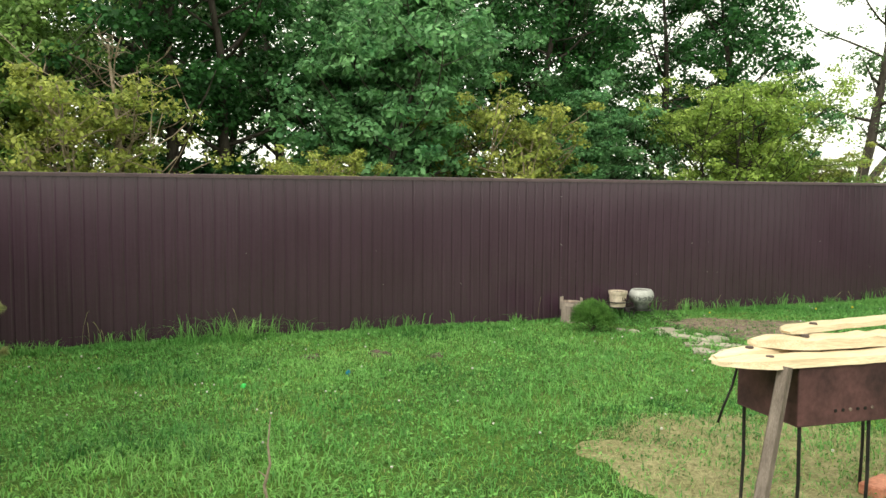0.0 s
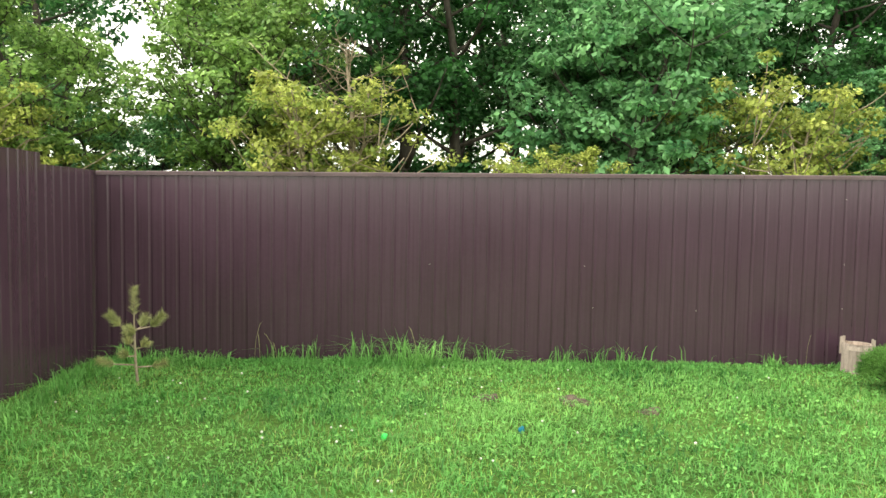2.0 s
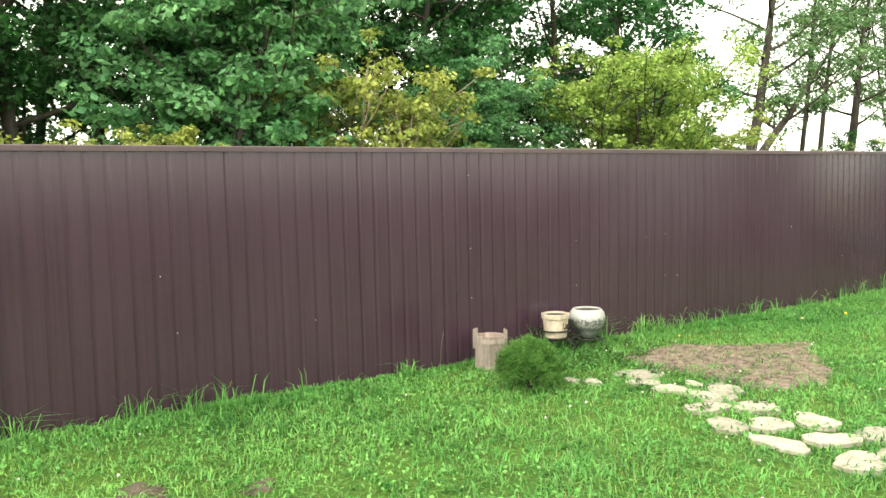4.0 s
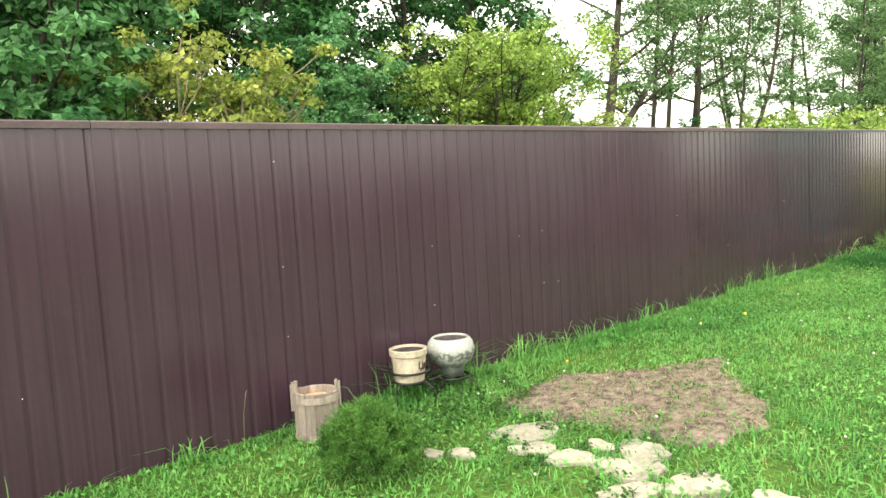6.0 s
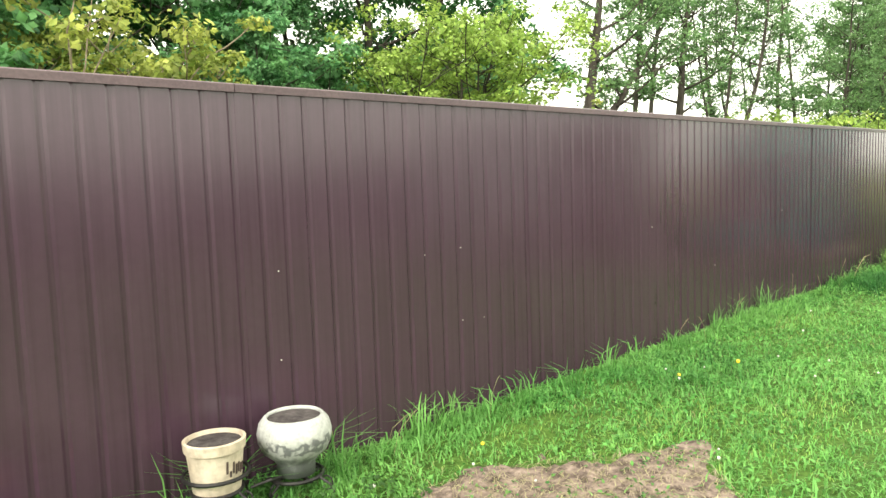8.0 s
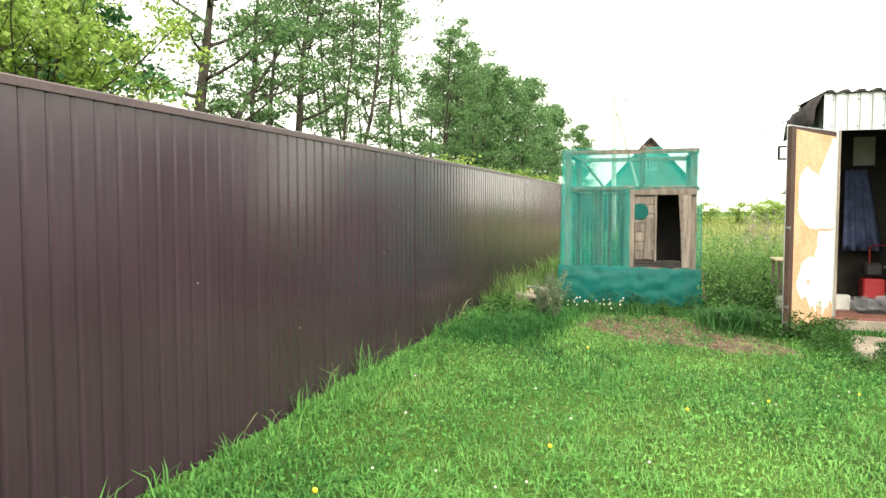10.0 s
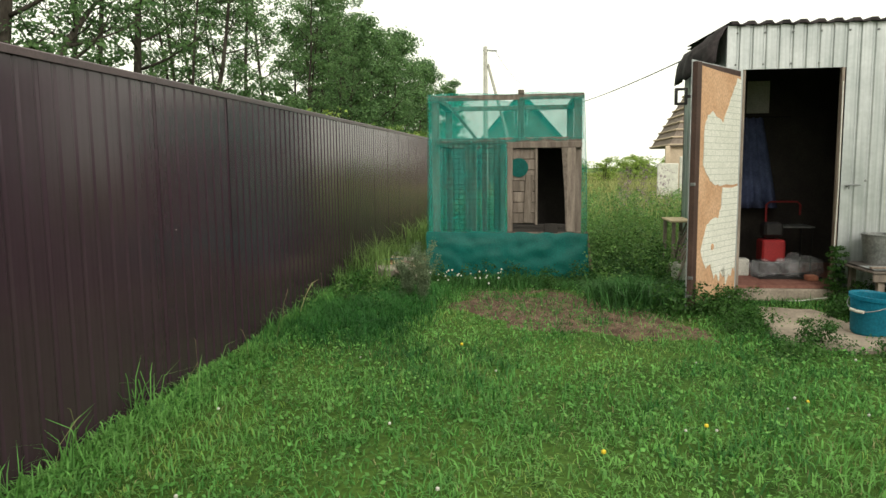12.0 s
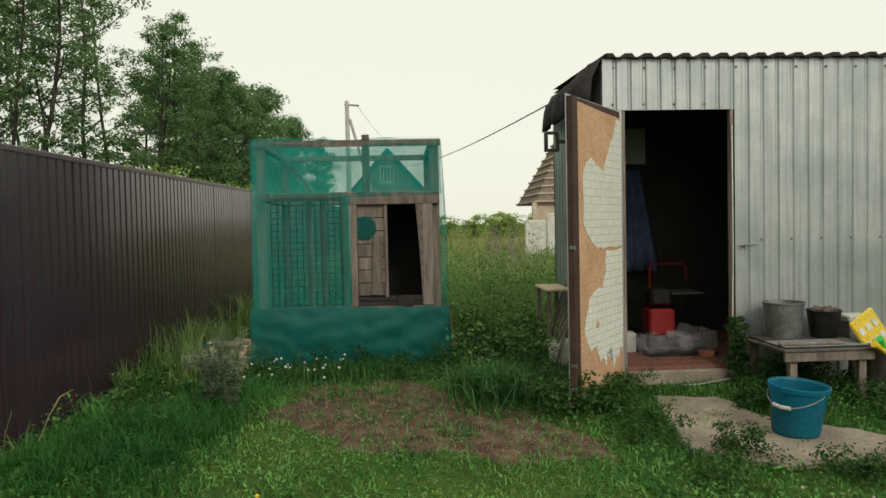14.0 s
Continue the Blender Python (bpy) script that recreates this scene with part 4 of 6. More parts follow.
tin = empty("metal_tin", pose(16.14, 2.12, BENCH_Z), "square grey tin with a pale lid on the bench", "tin")
bm = bmesh.new()
box(bm, -0.09, 0.09, -0.1, 0.1, 0, 0.13, 0.008)
part("body", bm, GALV_DULL, tin)
bm = bmesh.new()
box(bm, -0.1, 0.1, -0.115, 0.115, 0.13, 0.19, 0.012)
part("lid", bm, WHITE, tin, "stained white lid")
box_toys = empty("toy_crate", pose(15.75, 2.03, 0), "grey crate with bright plastic toys inside", "crate")
for x0, x1, y0, y1 in ((-0.19, -0.165, -0.25, 0.21), (0.165, 0.19, -0.25, 0.21), (-0.165, 0.165, -0.25, -0.225), (-0.165, 0.165, 0.185, 0.21)):
    bm = bmesh.new()
    box(bm, x0, x1, y0, y1, 0, 0.42, 0.006)
    part("side", bm, WOOD_GREY, box_toys)
bm = bmesh.new()
box(bm, -0.165, 0.165, -0.225, 0.185, 0.0, 0.36, 0.006)
part("filling", bm, DARK, box_toys)
plate = empty("yellow_toy", pose(15.74, 2.14, 0.37, -28, 15, 10), "yellow plastic toy board with pale squares", "toy")
bm = bmesh.new()
box(bm, -0.015, 0.015, -0.14, 0.14, 0.0, 0.34, 0.012)
part("board", bm, YELLOW, plate)
for i in range(2):
    for j in range(3):
        bm = bmesh.new()
        box(bm, -0.02, -0.014, -0.1 + j * 0.08, -0.05 + j * 0.08, 0.08 + i * 0.12, 0.14 + i * 0.12, 0.001)
        part("button", bm, WHITE, plate)
for k, (p, q, mat, what) in enumerate((((15.63, 2.18, 0.38), (15.58, 2.29, 0.5), LIME, "green"), ((15.6, 2.2, 0.37), (15.54, 2.36, 0.47), YELLOW, "yellow"), ((15.62, 2.05, 0.38), (15.6, 2.12, 0.5), BLACK, "black"))):
    bm = bmesh.new()
    tube(bm, [p, tuple((a + b) / 2 for a, b in zip(p, q)), q], [0.024, 0.018, 0.03], 10)
    tagged(part("toy_spade", bm, mat, None), what + " plastic toy handle sticking out of crate", "toy", "toys in the crate")
bm = bmesh.new()
bmesh.ops.create_uvsphere(bm, u_segments=20, v_segments=12, radius=0.1, matrix=pose(15.78, 1.88, 0.46))
tagged(part("ball", bm, surface("orange_red_rubber", (0.75, 0.1, 0.05), (0.85, 0.14, 0.07), rough=0.5, bump=0.02), None, smooth=True), "orange red ball lying on toys in crate", "ball")

blue = empty("blue_bucket", pose(14.83, 3.41, 0.02, 3, -3, 0), "translucent blue plastic bucket with white grip", "bucket")
bm = bmesh.new()
lathe(bm, [(0.135, 0), (0.14, 0.0), (0.15, 0.02), (0.178, 0.3), (0.192, 0.305), (0.194, 0.335), (0.182, 0.337), (0.172, 0.32), (0.138, 0.02), (0.02, 0.02)], 36)
part("body", bm, BLUE, blue)
bm = bmesh.new()
tube(bm, [(-0.21 * math.sin(b), 0.185 * math.cos(b), 0.31 - 0.1 * math.sin(b)) for b in np.linspace(0, math.pi, 14)], 0.004, 6)
part("bail", bm, GALV_DULL, blue).matrix_basis = pose(0, 0, 0, 0, 0, -58)
bm = bmesh.new()
tube(bm, [(-0.205, 0.06, 0.216), (-0.214, 0.0, 0.211), (-0.207, -0.06, 0.215)], 0.013, 8)
part("grip", bm, WHITE, blue, "white plastic grip").matrix_basis = pose(0, 0, 0, 0, 0, -58)
bm = bmesh.new()
lathe(bm, [(0.02, 0.022), (0.136, 0.024), (0.1555, 0.2), (0.02, 0.2)], 32)
part("water", bm, surface("murky_water", (0.01, 0.03, 0.05), (0.02, 0.05, 0.07), rough=0.12, bump=0.02), blue, "dark water standing in the bucket")

# ---- coop ----
CX, CY0, CY1, CTOP, CD = 17.9, 5.6, 7.55, 2.39, 1.7
coop = empty("chicken_coop", pose(CX, 0, 0), "timber chicken coop wrapped in green shade netting", "coop")


def rail(y0, y1, z0, z1, x0=0.0, x1=0.05, name="rail", mat=None):
    bm = bmesh.new()
    box(bm, x0, x1, y0, y1, z0, z1, 0.006)
    return part(name, bm, mat or WOOD_GREY, coop)


for y0, y1 in ((5.6, 5.7), (7.45, 7.55)):
    rail(y0, y1, 0.0, CTOP - 0.07, name="post")
    rail(y0, y1, 0.0, CTOP - 0.07, CD - 0.05, CD, name="post")
    rail(y0, y1, CTOP - 0.07, CTOP, 0.052, CD - 0.052, name="side_rail")
    rail(y0, y1, 1.75, 1.82, 0.052, CD - 0.052, name="side_rail")
rail(6.34, 6.42, 1.84, CTOP + 0.06, -0.01, 0.04, name="post")
rail(5.58, 7.57, CTOP - 0.07, CTOP, -0.02, 0.03 - 0.045, name="rail")
rail(5.6, 7.55, CTOP - 0.07, CTOP, CD - 0.05, CD)
rail(5.6, 7.5, 1.75, 1.84, -0.03, -0.004)
rail(5.6, 7.5, 0.53, 0.61, -0.03, -0.004)
rail(5.6, 7.5, 1.75, 1.82, CD - 0.05, CD)
rail(5.7, 7.45, 0.4, 0.44, 0.06, CD - 0.06, name="deck")
for y in (7.0, 6.86, 6.62):
    rail(y - 0.035, y + 0.035, 0.61, 1.75, 0.05, 0.08, name="stud")
for y in (7.2, 6.75):
    rail(y - 0.05, y + 0.05, 0.5, 1.8, CD - 0.09, CD - 0.05, name="stud")
rail(6.49, 6.56, 0.61, 1.75, -0.045, -0.012, name="stile")
rail(5.6, 6.56, 1.70, 1.78, -0.05, -0.03, name="lintel")
rail(5.68, 5.79, 0.61, 1.7, -0.05, -0.02, name="stile")
bm = bmesh.new()
slab(bm, [(5.8, 0.61), (5.7, 0.61), (5.7, 1.7), (5.86, 1.7), (5.82, 1.1)], 0.0, 0.025, 0.003)
bmesh.ops.recalc_face_normals(bm, faces=bm.faces)
part("stile", bm, WOOD_GREY, coop).matrix_basis = Matrix(((0, 0, -1, -0.021), (1, 0, 0, 0), (0, 1, 0, 0), (0, 0, 0, 1)))
for i in range(7):
    z = 0.72 + i * 0.14
    rail(6.17, 6.49, z, z + 0.134, -0.004 - 0.003 * (i % 2), 0.018, name="door_plank")
rail(6.165, 6.2, 0.7, 1.7, -0.035, -0.012, name="door_batten")
bm = bmesh.new()
bar(bm, (-0.03, 6.3, 0.73), (-0.03, 6.27, 1.36), 0.02, 0.1)
part("door_brace", bm, WOOD_GREY, coop)
bm = bmesh.new()
lathe(bm, [(0.125, 0), (0.125, 0.006)], 24, pose(-0.016, 6.41, 1.45, 0, -90, 0))
part("net_disc", bm, NET_DENSE, coop, "round hole backed with green net")
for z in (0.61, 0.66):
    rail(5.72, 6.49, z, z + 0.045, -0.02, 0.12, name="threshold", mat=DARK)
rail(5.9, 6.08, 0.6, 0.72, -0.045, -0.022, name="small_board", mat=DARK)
# closed roost box added behind the doorway, its near black standing for shade
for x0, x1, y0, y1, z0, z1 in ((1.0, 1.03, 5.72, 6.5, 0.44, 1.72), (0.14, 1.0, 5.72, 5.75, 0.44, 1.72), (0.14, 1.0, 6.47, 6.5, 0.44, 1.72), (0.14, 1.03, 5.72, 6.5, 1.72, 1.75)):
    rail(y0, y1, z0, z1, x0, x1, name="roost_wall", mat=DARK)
bm = bmesh.new()
for i in range(12):
    y = 6.66 + i * 0.066
    tube(bm, [(-0.075, y, 0.63), (-0.075 + 0.004 * math.sin(i), y, 1.8)], 0.0032, 4)
for i in range(18):
    z = 0.65 + i * 0.066
    tube(bm, [(-0.08, 6.63, z), (-0.08, 7.4, z + 0.006 * math.sin(i * 2))], 0.0032, 4)
part("wire_mesh", bm, BLACK, coop, "rusty welded wire mesh")


def net_sheet(name, a, b, c, d, material, bulge, nu=18, nv=14, wrinkle=0.012, seed=0, folds=(5, 4)):
    """A hanging net between four corners, bulging by the vector bulge."""
    a, b, c, d, bulge = (Vector(p) for p in (a, b, c, d, bulge))
    bm = bmesh.new()
    rows = []
    for j in range(nv + 1):
        v = j / nv
        row = []
        for i in range(nu + 1):
            u = i / nu
            p = a.lerp(b, u).lerp(d.lerp(c, u), v)
            q = noise.noise_vector(Vector((u * folds[0] + seed, v * folds[1], seed * 3.1)))
            row.append(bm.verts.new(p + bulge * math.sin(math.pi * u) ** 0.6 * math.sin(math.pi * min(v * 1.0, 1)) ** 0.6 + Vector((q.x, q.y * 0.5, q.z)) * wrinkle * 2))
        rows.append(row)
    for j in range(nv):
        for i in range(nu):
            bm.faces.new((rows[j][i], rows[j][i + 1], rows[j + 1][i + 1], rows[j + 1][i]))
    return part(name, bm, material, coop, smooth=True)


net_sheet("net_upper_left", (-0.045, 7.58, 1.8), (-0.045, 6.4, 1.8), (-0.04, 6.4, 2.3), (-0.045, 7.58, 2.39), NET, (0.05, 0, 0.0), seed=1)
net_sheet("net_upper_right", (-0.045, 6.4, 1.8), (-0.045, 5.58, 1.8), (-0.045, 5.58, 2.36), (-0.04, 6.4, 2.36), NET, (0.05, 0, -0.03), seed=2)
net_sheet("net_front_left", (-0.05, 7.6, 0.6), (-0.05, 6.56, 0.6), (-0.05, 6.56, 1.8), (-0.05, 7.58, 1.8), NET, (0.02, 0, 0), wrinkle=0.008, seed=3)
net_sheet("net_skirt", (-0.12, 7.63, -0.02), (-0.12, 5.5, -0.02), (-0.06, 5.52, 0.6), (-0.06, 7.63, 0.62), NET_DENSE, (-0.05, 0, 0), nu=90, nv=30, wrinkle=0.013, seed=4, folds=(13, 5))
net_sheet("net_side", (-0.06, 5.53, 0.05), (CD + 0.05, 5.55, 0.05), (CD + 0.05, 5.57, 2.38), (-0.05, 5.57, 2.39), NET, (0, -0.07, 0), seed=5)
net_sheet("net_far_side", (-0.06, 7.62, 0.05), (CD + 0.05, 7.6, 0.05), (CD + 0.05, 7.58, 2.38), (-0.05, 7.6, 2.39), NET, (0, 0.05, 0), seed=6)
net_sheet("net_back", (CD + 0.03, 5.57, 0.05), (CD + 0.03, 7.6, 0.05), (CD + 0.03, 7.6, 2.38), (CD + 0.03, 5.57, 2.38), NET, (0.04, 0, 0), seed=7)
net_sheet("net_top", (-0.05, 5.57, 2.4), (-0.05, 7.6, 2.4), (CD + 0.04, 7.6, 2.4), (CD + 0.04, 5.57, 2.4), NET, (0, 0, 0.05), seed=8)
bm = bmesh.new()
bar(bm, (0.3, 7.35, 2.3), (0.3, 6.95, 1.8), 0.05, 0.04)
part("brace", bm, WOOD_GREY, coop)
bm = bmesh.new()
bar(bm, (0.1, 5.44, 0.0), (0.05, 5.53, 0.6), 0.03, 0.03)
tagged(part("prop_stick", bm, DEADWOOD, None), "thin wooden stick leaning against the coop netting", "stick").matrix_basis = pose(CX, 0, 0)

rubble = empty("rubble_heap", pose(17.85, 8.05, 0), "heap of broken boards and pale rubble by fence", "rubble")
rr = random.Random(9)
for i in range(18):
    bm = bmesh.new()
    m = pose(rr.uniform(-0.45, 0.6), rr.uniform(-0.3, 0.3), 0.04 + 0.16 * rr.random(), rr.uniform(-20, 20), rr.uniform(-20, 20), rr.uniform(0, 180))
    k = rr.uniform(0.6, 1.2)
    box(bm, -0.16 * k, 0.16 * k, -0.08, 0.08, -0.03, 0.03, 0.016, m)
    part("lump", bm, (STONE, STONE, WOOD_PALE, CONCRETE)[i % 4], rubble)
for dy, z, turn in ((0.12, 0.1, -8), (-0.06, 0.13, 22), (-0.2, 0.07, 48)):
    bm = bmesh.new()
    box(bm, -0.4, 0.35, -0.07, 0.07, 0, 0.025, 0.006, pose(0, dy, z, 6, -14, turn))
    part("broken_board", bm, TAN if dy > 0 else WOOD_PALE, rubble)
bm = bmesh.new()
box(bm, -0.2, 0.25, -0.12, 0.1, 0.2, 0.215, 0.01, pose(0.3, 0.1, 0.0, 0, 8, 20))
part("blue_scrap", bm, BLUE, rubble, "faded blue plastic scrap")

# ---- far things ----
house = empty("brick_house", pose(48.5, 6.55, 0) @ Matrix.Scale(0.885, 4), "distant dark brick house with steep gable roof", "house")
bm = bmesh.new()
prof = [(-2.7, 0.0), (2.7, 0.0), (2.7, 3.1), (0.0, 6.15), (-2.7, 3.1)]
for x in (0.0, 8.0):
    for y, z in prof:
        bm.verts.new((x, y, z))
bm.verts.ensure_lookup_table()
for i in range(5):
    bm.faces.new([bm.verts[j] for j in (i, (i + 1) % 5, 5 + (i + 1) % 5, 5 + i)])
bm.faces.new([bm.verts[j] for j in range(4, -1, -1)])
bm.faces.new([bm.verts[j] for j in range(5, 10)])
bmesh.ops.recalc_face_normals(bm, faces=bm.faces)
part("wall", bm, FAR_BRICK, house)
for s in (-1, 1):
    bm = bmesh.new()
    bar(bm, (4.0, s * 0.0, 6.25), (4.0, s * 2.95, 2.95), 8.6, 0.12, 0.02)
    part("roof", bm, FELT, house)
win = empty("window", pose(-0.02, 0.05, 4.75), "white barred attic window", "")
win.parent = house
bm = bmesh.new()
for y in (-0.4, -0.2, 0.0, 0.2, 0.4):
    bar(bm, (0, y, -0.5), (0, y, 0.5), 0.05, 0.05)
for z in (-0.5, 0.5):
    bar(bm, (0, -0.42, z), (0, 0.42, z), 0.06, 0.06)
part("window_frame", bm, WHITE, win)
bm = bmesh.new()
box(bm, 0.0, 0.015, -0.4, 0.4, -0.5, 0.5, 0.002)
part("pane", bm, DARK, win)

lathed = empty("roofed_cabin", pose(36.2, -0.6, 0), "unfinished cabin with steep brown lathed roof", "cabin")
for i in range(13):
    u = i / 13
    w = 1.98 - 0.27 * i * 0.537
    bm = bmesh.new()
    box(bm, -w, w, -w, w, 2.15 + 0.27 * i, 2.15 + 0.27 * i + 0.06, 0.015)
    part("roof_lath", bm, ROOF_LATH, lathed)
bm = bmesh.new()
lathe(bm, [(2.75, 2.12), (0.1, 5.6)], 4, pose(0, 0, 0, 0, 0, 45))
part("roof_deck", bm, WOOD_GREY, lathed)
for y in (-2.0, -1.0, 0.0, 1.0, 2.0):
    bm = bmesh.new()
    bar(bm, (-2.0, y, 0), (-2.0, y, 2.14), 0.14, 0.14)
    part("post", bm, ROOF_LATH, lathed)
bm = bmesh.new()
box(bm, -1.8, -1.7, -2.0, 2.0, 0.0, 2.12, 0.02)
part("wall", bm, ROOF_LATH, lathed)
bm = bmesh.new()
for i in range(4):
    box(bm, 33.0, 33.08, -0.9 + i * 0.72, -0.22 + i * 0.72, 0.0, 1.75 - 0.22 * (i % 2), 0.02)
tagged(part("low_fence", bm, WHITE, None), "white boarded fence standing before the lathed cabin", "fence")

pole = empty("utility_pole", pose(40.5, 8.1, 0), "concrete utility pole paled for haze, with a leaning brace", "pole")
bm = bmesh.new()
tube(bm, [(0, 0, 0), (0, 0, 6.75)], [0.12, 0.085], 8)
part("shaft", bm, POLE_GREY, pole)
bm = bmesh.new()
tube(bm, [(0.2, -1.75, 0), (0.05, -0.1, 6.0)], [0.08, 0.06], 8)
part("brace", bm, POLE_GREY, pole)
bm = bmesh.new()
bar(bm, (0, -0.5, 6.55), (0, 0.1, 6.6), 0.06, 0.06)
part("crossarm", bm, GALV_DULL, pole)
for name, a, b, sag, label in (("power_line", (16.9, SHED_Y + 0.02, 2.77), (48.45, 6.9, 4.9), 0.5, "dark power cable strung from shed to house"), ("power_line", (40.5, 7.7, 6.6), (75, 6.0, 8.9), 0.5, "thin wire strung from the utility pole")):
    bm = bmesh.new()
    tube(bm, [Vector(a).lerp(Vector(b), u) - Vector((0, 0, sag * 4 * u * (1 - u))) for u in np.linspace(0, 1, 24)], 0.008, 5)
    tagged(part(name, bm, BLACK, None), label, "cable")

# ---- brazier with boards ----
grill = empty("brazier", pose(2.77, 2.44, 0, 0, 0, -5), "rusty sheet steel brazier on thin rod legs", "brazier")
GL, GW, G0, G1 = 0.86, 0.42, 0.54, 0.82
for x0, x1, y0, y1, name in ((0, GL, 0, 0.006, "side_plate"), (0, GL, GW - 0.006, GW, "side_plate"), (0, 0.006, 0.006, GW - 0.006, "end_plate"), (GL - 0.006, GL, 0.006, GW - 0.006, "end_plate")):
    bm = bmesh.new()
    box(bm, x0, x1, y0, y1, G0, G1, 0.002)
    part(name, bm, RUST, grill)
bm = bmesh.new()
box(bm, 0, GL, 0, GW, G0 - 0.006, G0 + 0.002, 0.002)
part("bottom", bm, RUST, grill)
for i in range(6):
    bm = bmesh.new()
    lathe(bm, [(0.009, 0), (0.009, 0.003)], 10, pose(0.22 + i * 0.045, -0.001, 0.6, 90, 0, 0))
    part("vent_hole", bm, (BLACK, BLACK, SOIL)[i % 3], grill)
for x, y in ((0.03, 0.02), (0.45, 0.02), (0.03, GW - 0.02), (GL - 0.03, 0.02), (GL - 0.03, GW - 0.02)):
    bm = bmesh.new()
    tube(bm, [(x, y, G0), (x + 0.005, y, 0.25), (x - 0.005, y, 0.0)], 0.009, 6)
    part("leg", bm, BLACK, grill)
bm = bmesh.new()
bar(bm, (2.49, 2.42, 0.0), (2.68, 2.44, 0.83), 0.05, 0.03)
tagged(part("leaning_board", bm, WOOD_GREY, None), "grey batten leaning against the brazier", "board")
bm = bmesh.new()
tube(bm, [(2.75, 2.93, 0.42), (2.77, 2.92, 0.5), (2.8, 2.89, 0.62), (2.83, 2.872, 0.78), (2.84, 2.86, 0.79)], 0.007, 6)
tagged(part("poker", bm, BLACK, None, smooth=True), "thin black iron poker leaning on the brazier", "poker")
rr = random.Random(21)


def rough_board(length, w, th, point):
    """A rough offcut: uneven along its edges, its near end broken to a slant."""
    bm, rings = bmesh.new(), []
    for i in range(15):
        u = i / 14
        hw = w / 2 * (1 + rr.uniform(-0.09, 0.09)) * min(1.0, 0.35 + u * 7)
        off = point * w * 0.3 * max(0.0, 1 - u * 7) + rr.uniform(-0.006, 0.006)
        t = th * (0.8 + rr.uniform(-0.08, 0.2)) * min(1.0, 0.55 + u * 5)
        section = ((-hw, 0.0), (-hw * 0.8, t * 0.85), (-hw * 0.3, t), (hw * 0.4, t * 0.97), (hw * 0.9, t * 0.7), (hw, 0.0))
        rings.append([bm.verts.new((u * length + rr.uniform(-0.012, 0.012) * (i == 0), off + y, z)) for y, z in section])
    for p, q in zip(rings, rings[1:]):
        for j in range(6):
            bm.faces.new((p[j], p[(j + 1) % 6], q[(j + 1) % 6], q[j]))
    bm.faces.new(list(reversed(rings[0])))
    bm.faces.new(rings[-1])
    bmesh.ops.recalc_face_normals(bm, faces=bm.faces)
    return bm


for k, (x, y, z, turn, length, w, th, slope) in enumerate(((2.43, 2.56, 0.822, -5, 1.4, 0.2, 0.045, 0.0), (2.5, 2.75, 0.822, -4, 1.3, 0.16, 0.05, 0.0), (2.78, 2.68, 0.87, -6, 1.1, 0.22, 0.062, 0.0), (2.95, 2.74, 0.93, 3, 1.0, 0.17, 0.03, -0.6))):
    bm = rough_board(length, w, th, -1 if k % 2 else 1)
    ob = part("pine_board", bm, WOOD_PALE, None)
    ob.matrix_basis = pose(x, y, z, 0, slope, turn)
    tagged(ob, "rough pale pine offcut lying across the brazier", "board", "boards on the brazier")
    bm = bmesh.new()
    lathe(bm, [(0.022, 0), (0.018, 0.012)], 10, pose(0.24, -w * 0.1, th * 0.8, 0, 0, 0))
    part("knot", bm, INK, ob)
bm = bmesh.new()
box(bm, -0.125, 0.125, -0.06, 0.06, 0, 0.065, 0.008)
ob = tagged(part("brick", bm, BRICK, None), "red brick lying on worn ground by brazier", "brick")
ob.matrix_basis = pose(3.68, 2.68, 0.0, 0, 0, 12)

# ---- by the fence ----
tub = empty("wooden_tub", pose(5.225, 8.39, -0.04, 0, 0, 14) @ Matrix.Scale(0.96, 4), "grey staved wooden tub with two ears", "tub")
for i in range(14):
    a = 2 * math.pi * i / 14
    bm = bmesh.new()
    ear = 0.06 if i in (5, 12) else 0.0
    m = pose(0, 0, 0, 0, 0, math.degrees(a)) @ pose(0.132, 0, 0)
    box(bm, -0.009, 0.009, -0.03, 0.03, 0, 0.335 + ear, 0.004, m)
    part("stave", bm, STAVE, tub)
for z in (0.03, 0.275):
    bm = bmesh.new()
    for z0, z1, r0, r1 in ((z, z + 0.042, 0.136, 0.15),):
        rings = [[bm.verts.new((r * math.cos(2 * math.pi * i / 28), r * math.sin(2 * math.pi * i / 28), h)) for i in range(28)] for r, h in ((r0, z0), (r1, z0), (r1, z1), (r0, z1))]
        for p, q in zip(rings, rings[1:] + rings[:1]):
            for i in range(28):
                bm.faces.new((p[i], p[(i + 1) % 28], q[(i + 1) % 28], q[i]))
    bmesh.ops.recalc_face_normals(bm, faces=bm.faces)
    part("hoop", bm, STAVE, tub)
# tan plug added in place of the bare inner faces of the staves
bm = bmesh.new()
lathe(bm, [(0.122, 0.02), (0.122, 0.285), (0.02, 0.275)], 20)
part("filling", bm, TAN, tub, "tan plug standing in for the inner stave faces")
for a in (5, 12):
    bm = bmesh.new()
    t = 360 * a / 14
    box(bm, 0.142, 0.158, -0.028, 0.028, 0.22, 0.385, 0.006, pose(0, 0, 0, 0, 0, t))
    part("ear", bm, STAVE, tub)

stand = empty("wire_plant_stand", pose(6.185, 8.4, 0) @ Matrix.Diagonal((1, 1, 1.13, 1)), "dark wrought wire stand holding two pots", "stand")


def ring(r, z, cx, thick=0.006, n=24):
    return [(cx + r * math.cos(a), r * math.sin(a), z) for a in np.linspace(0, 2 * math.pi, n + 1)]


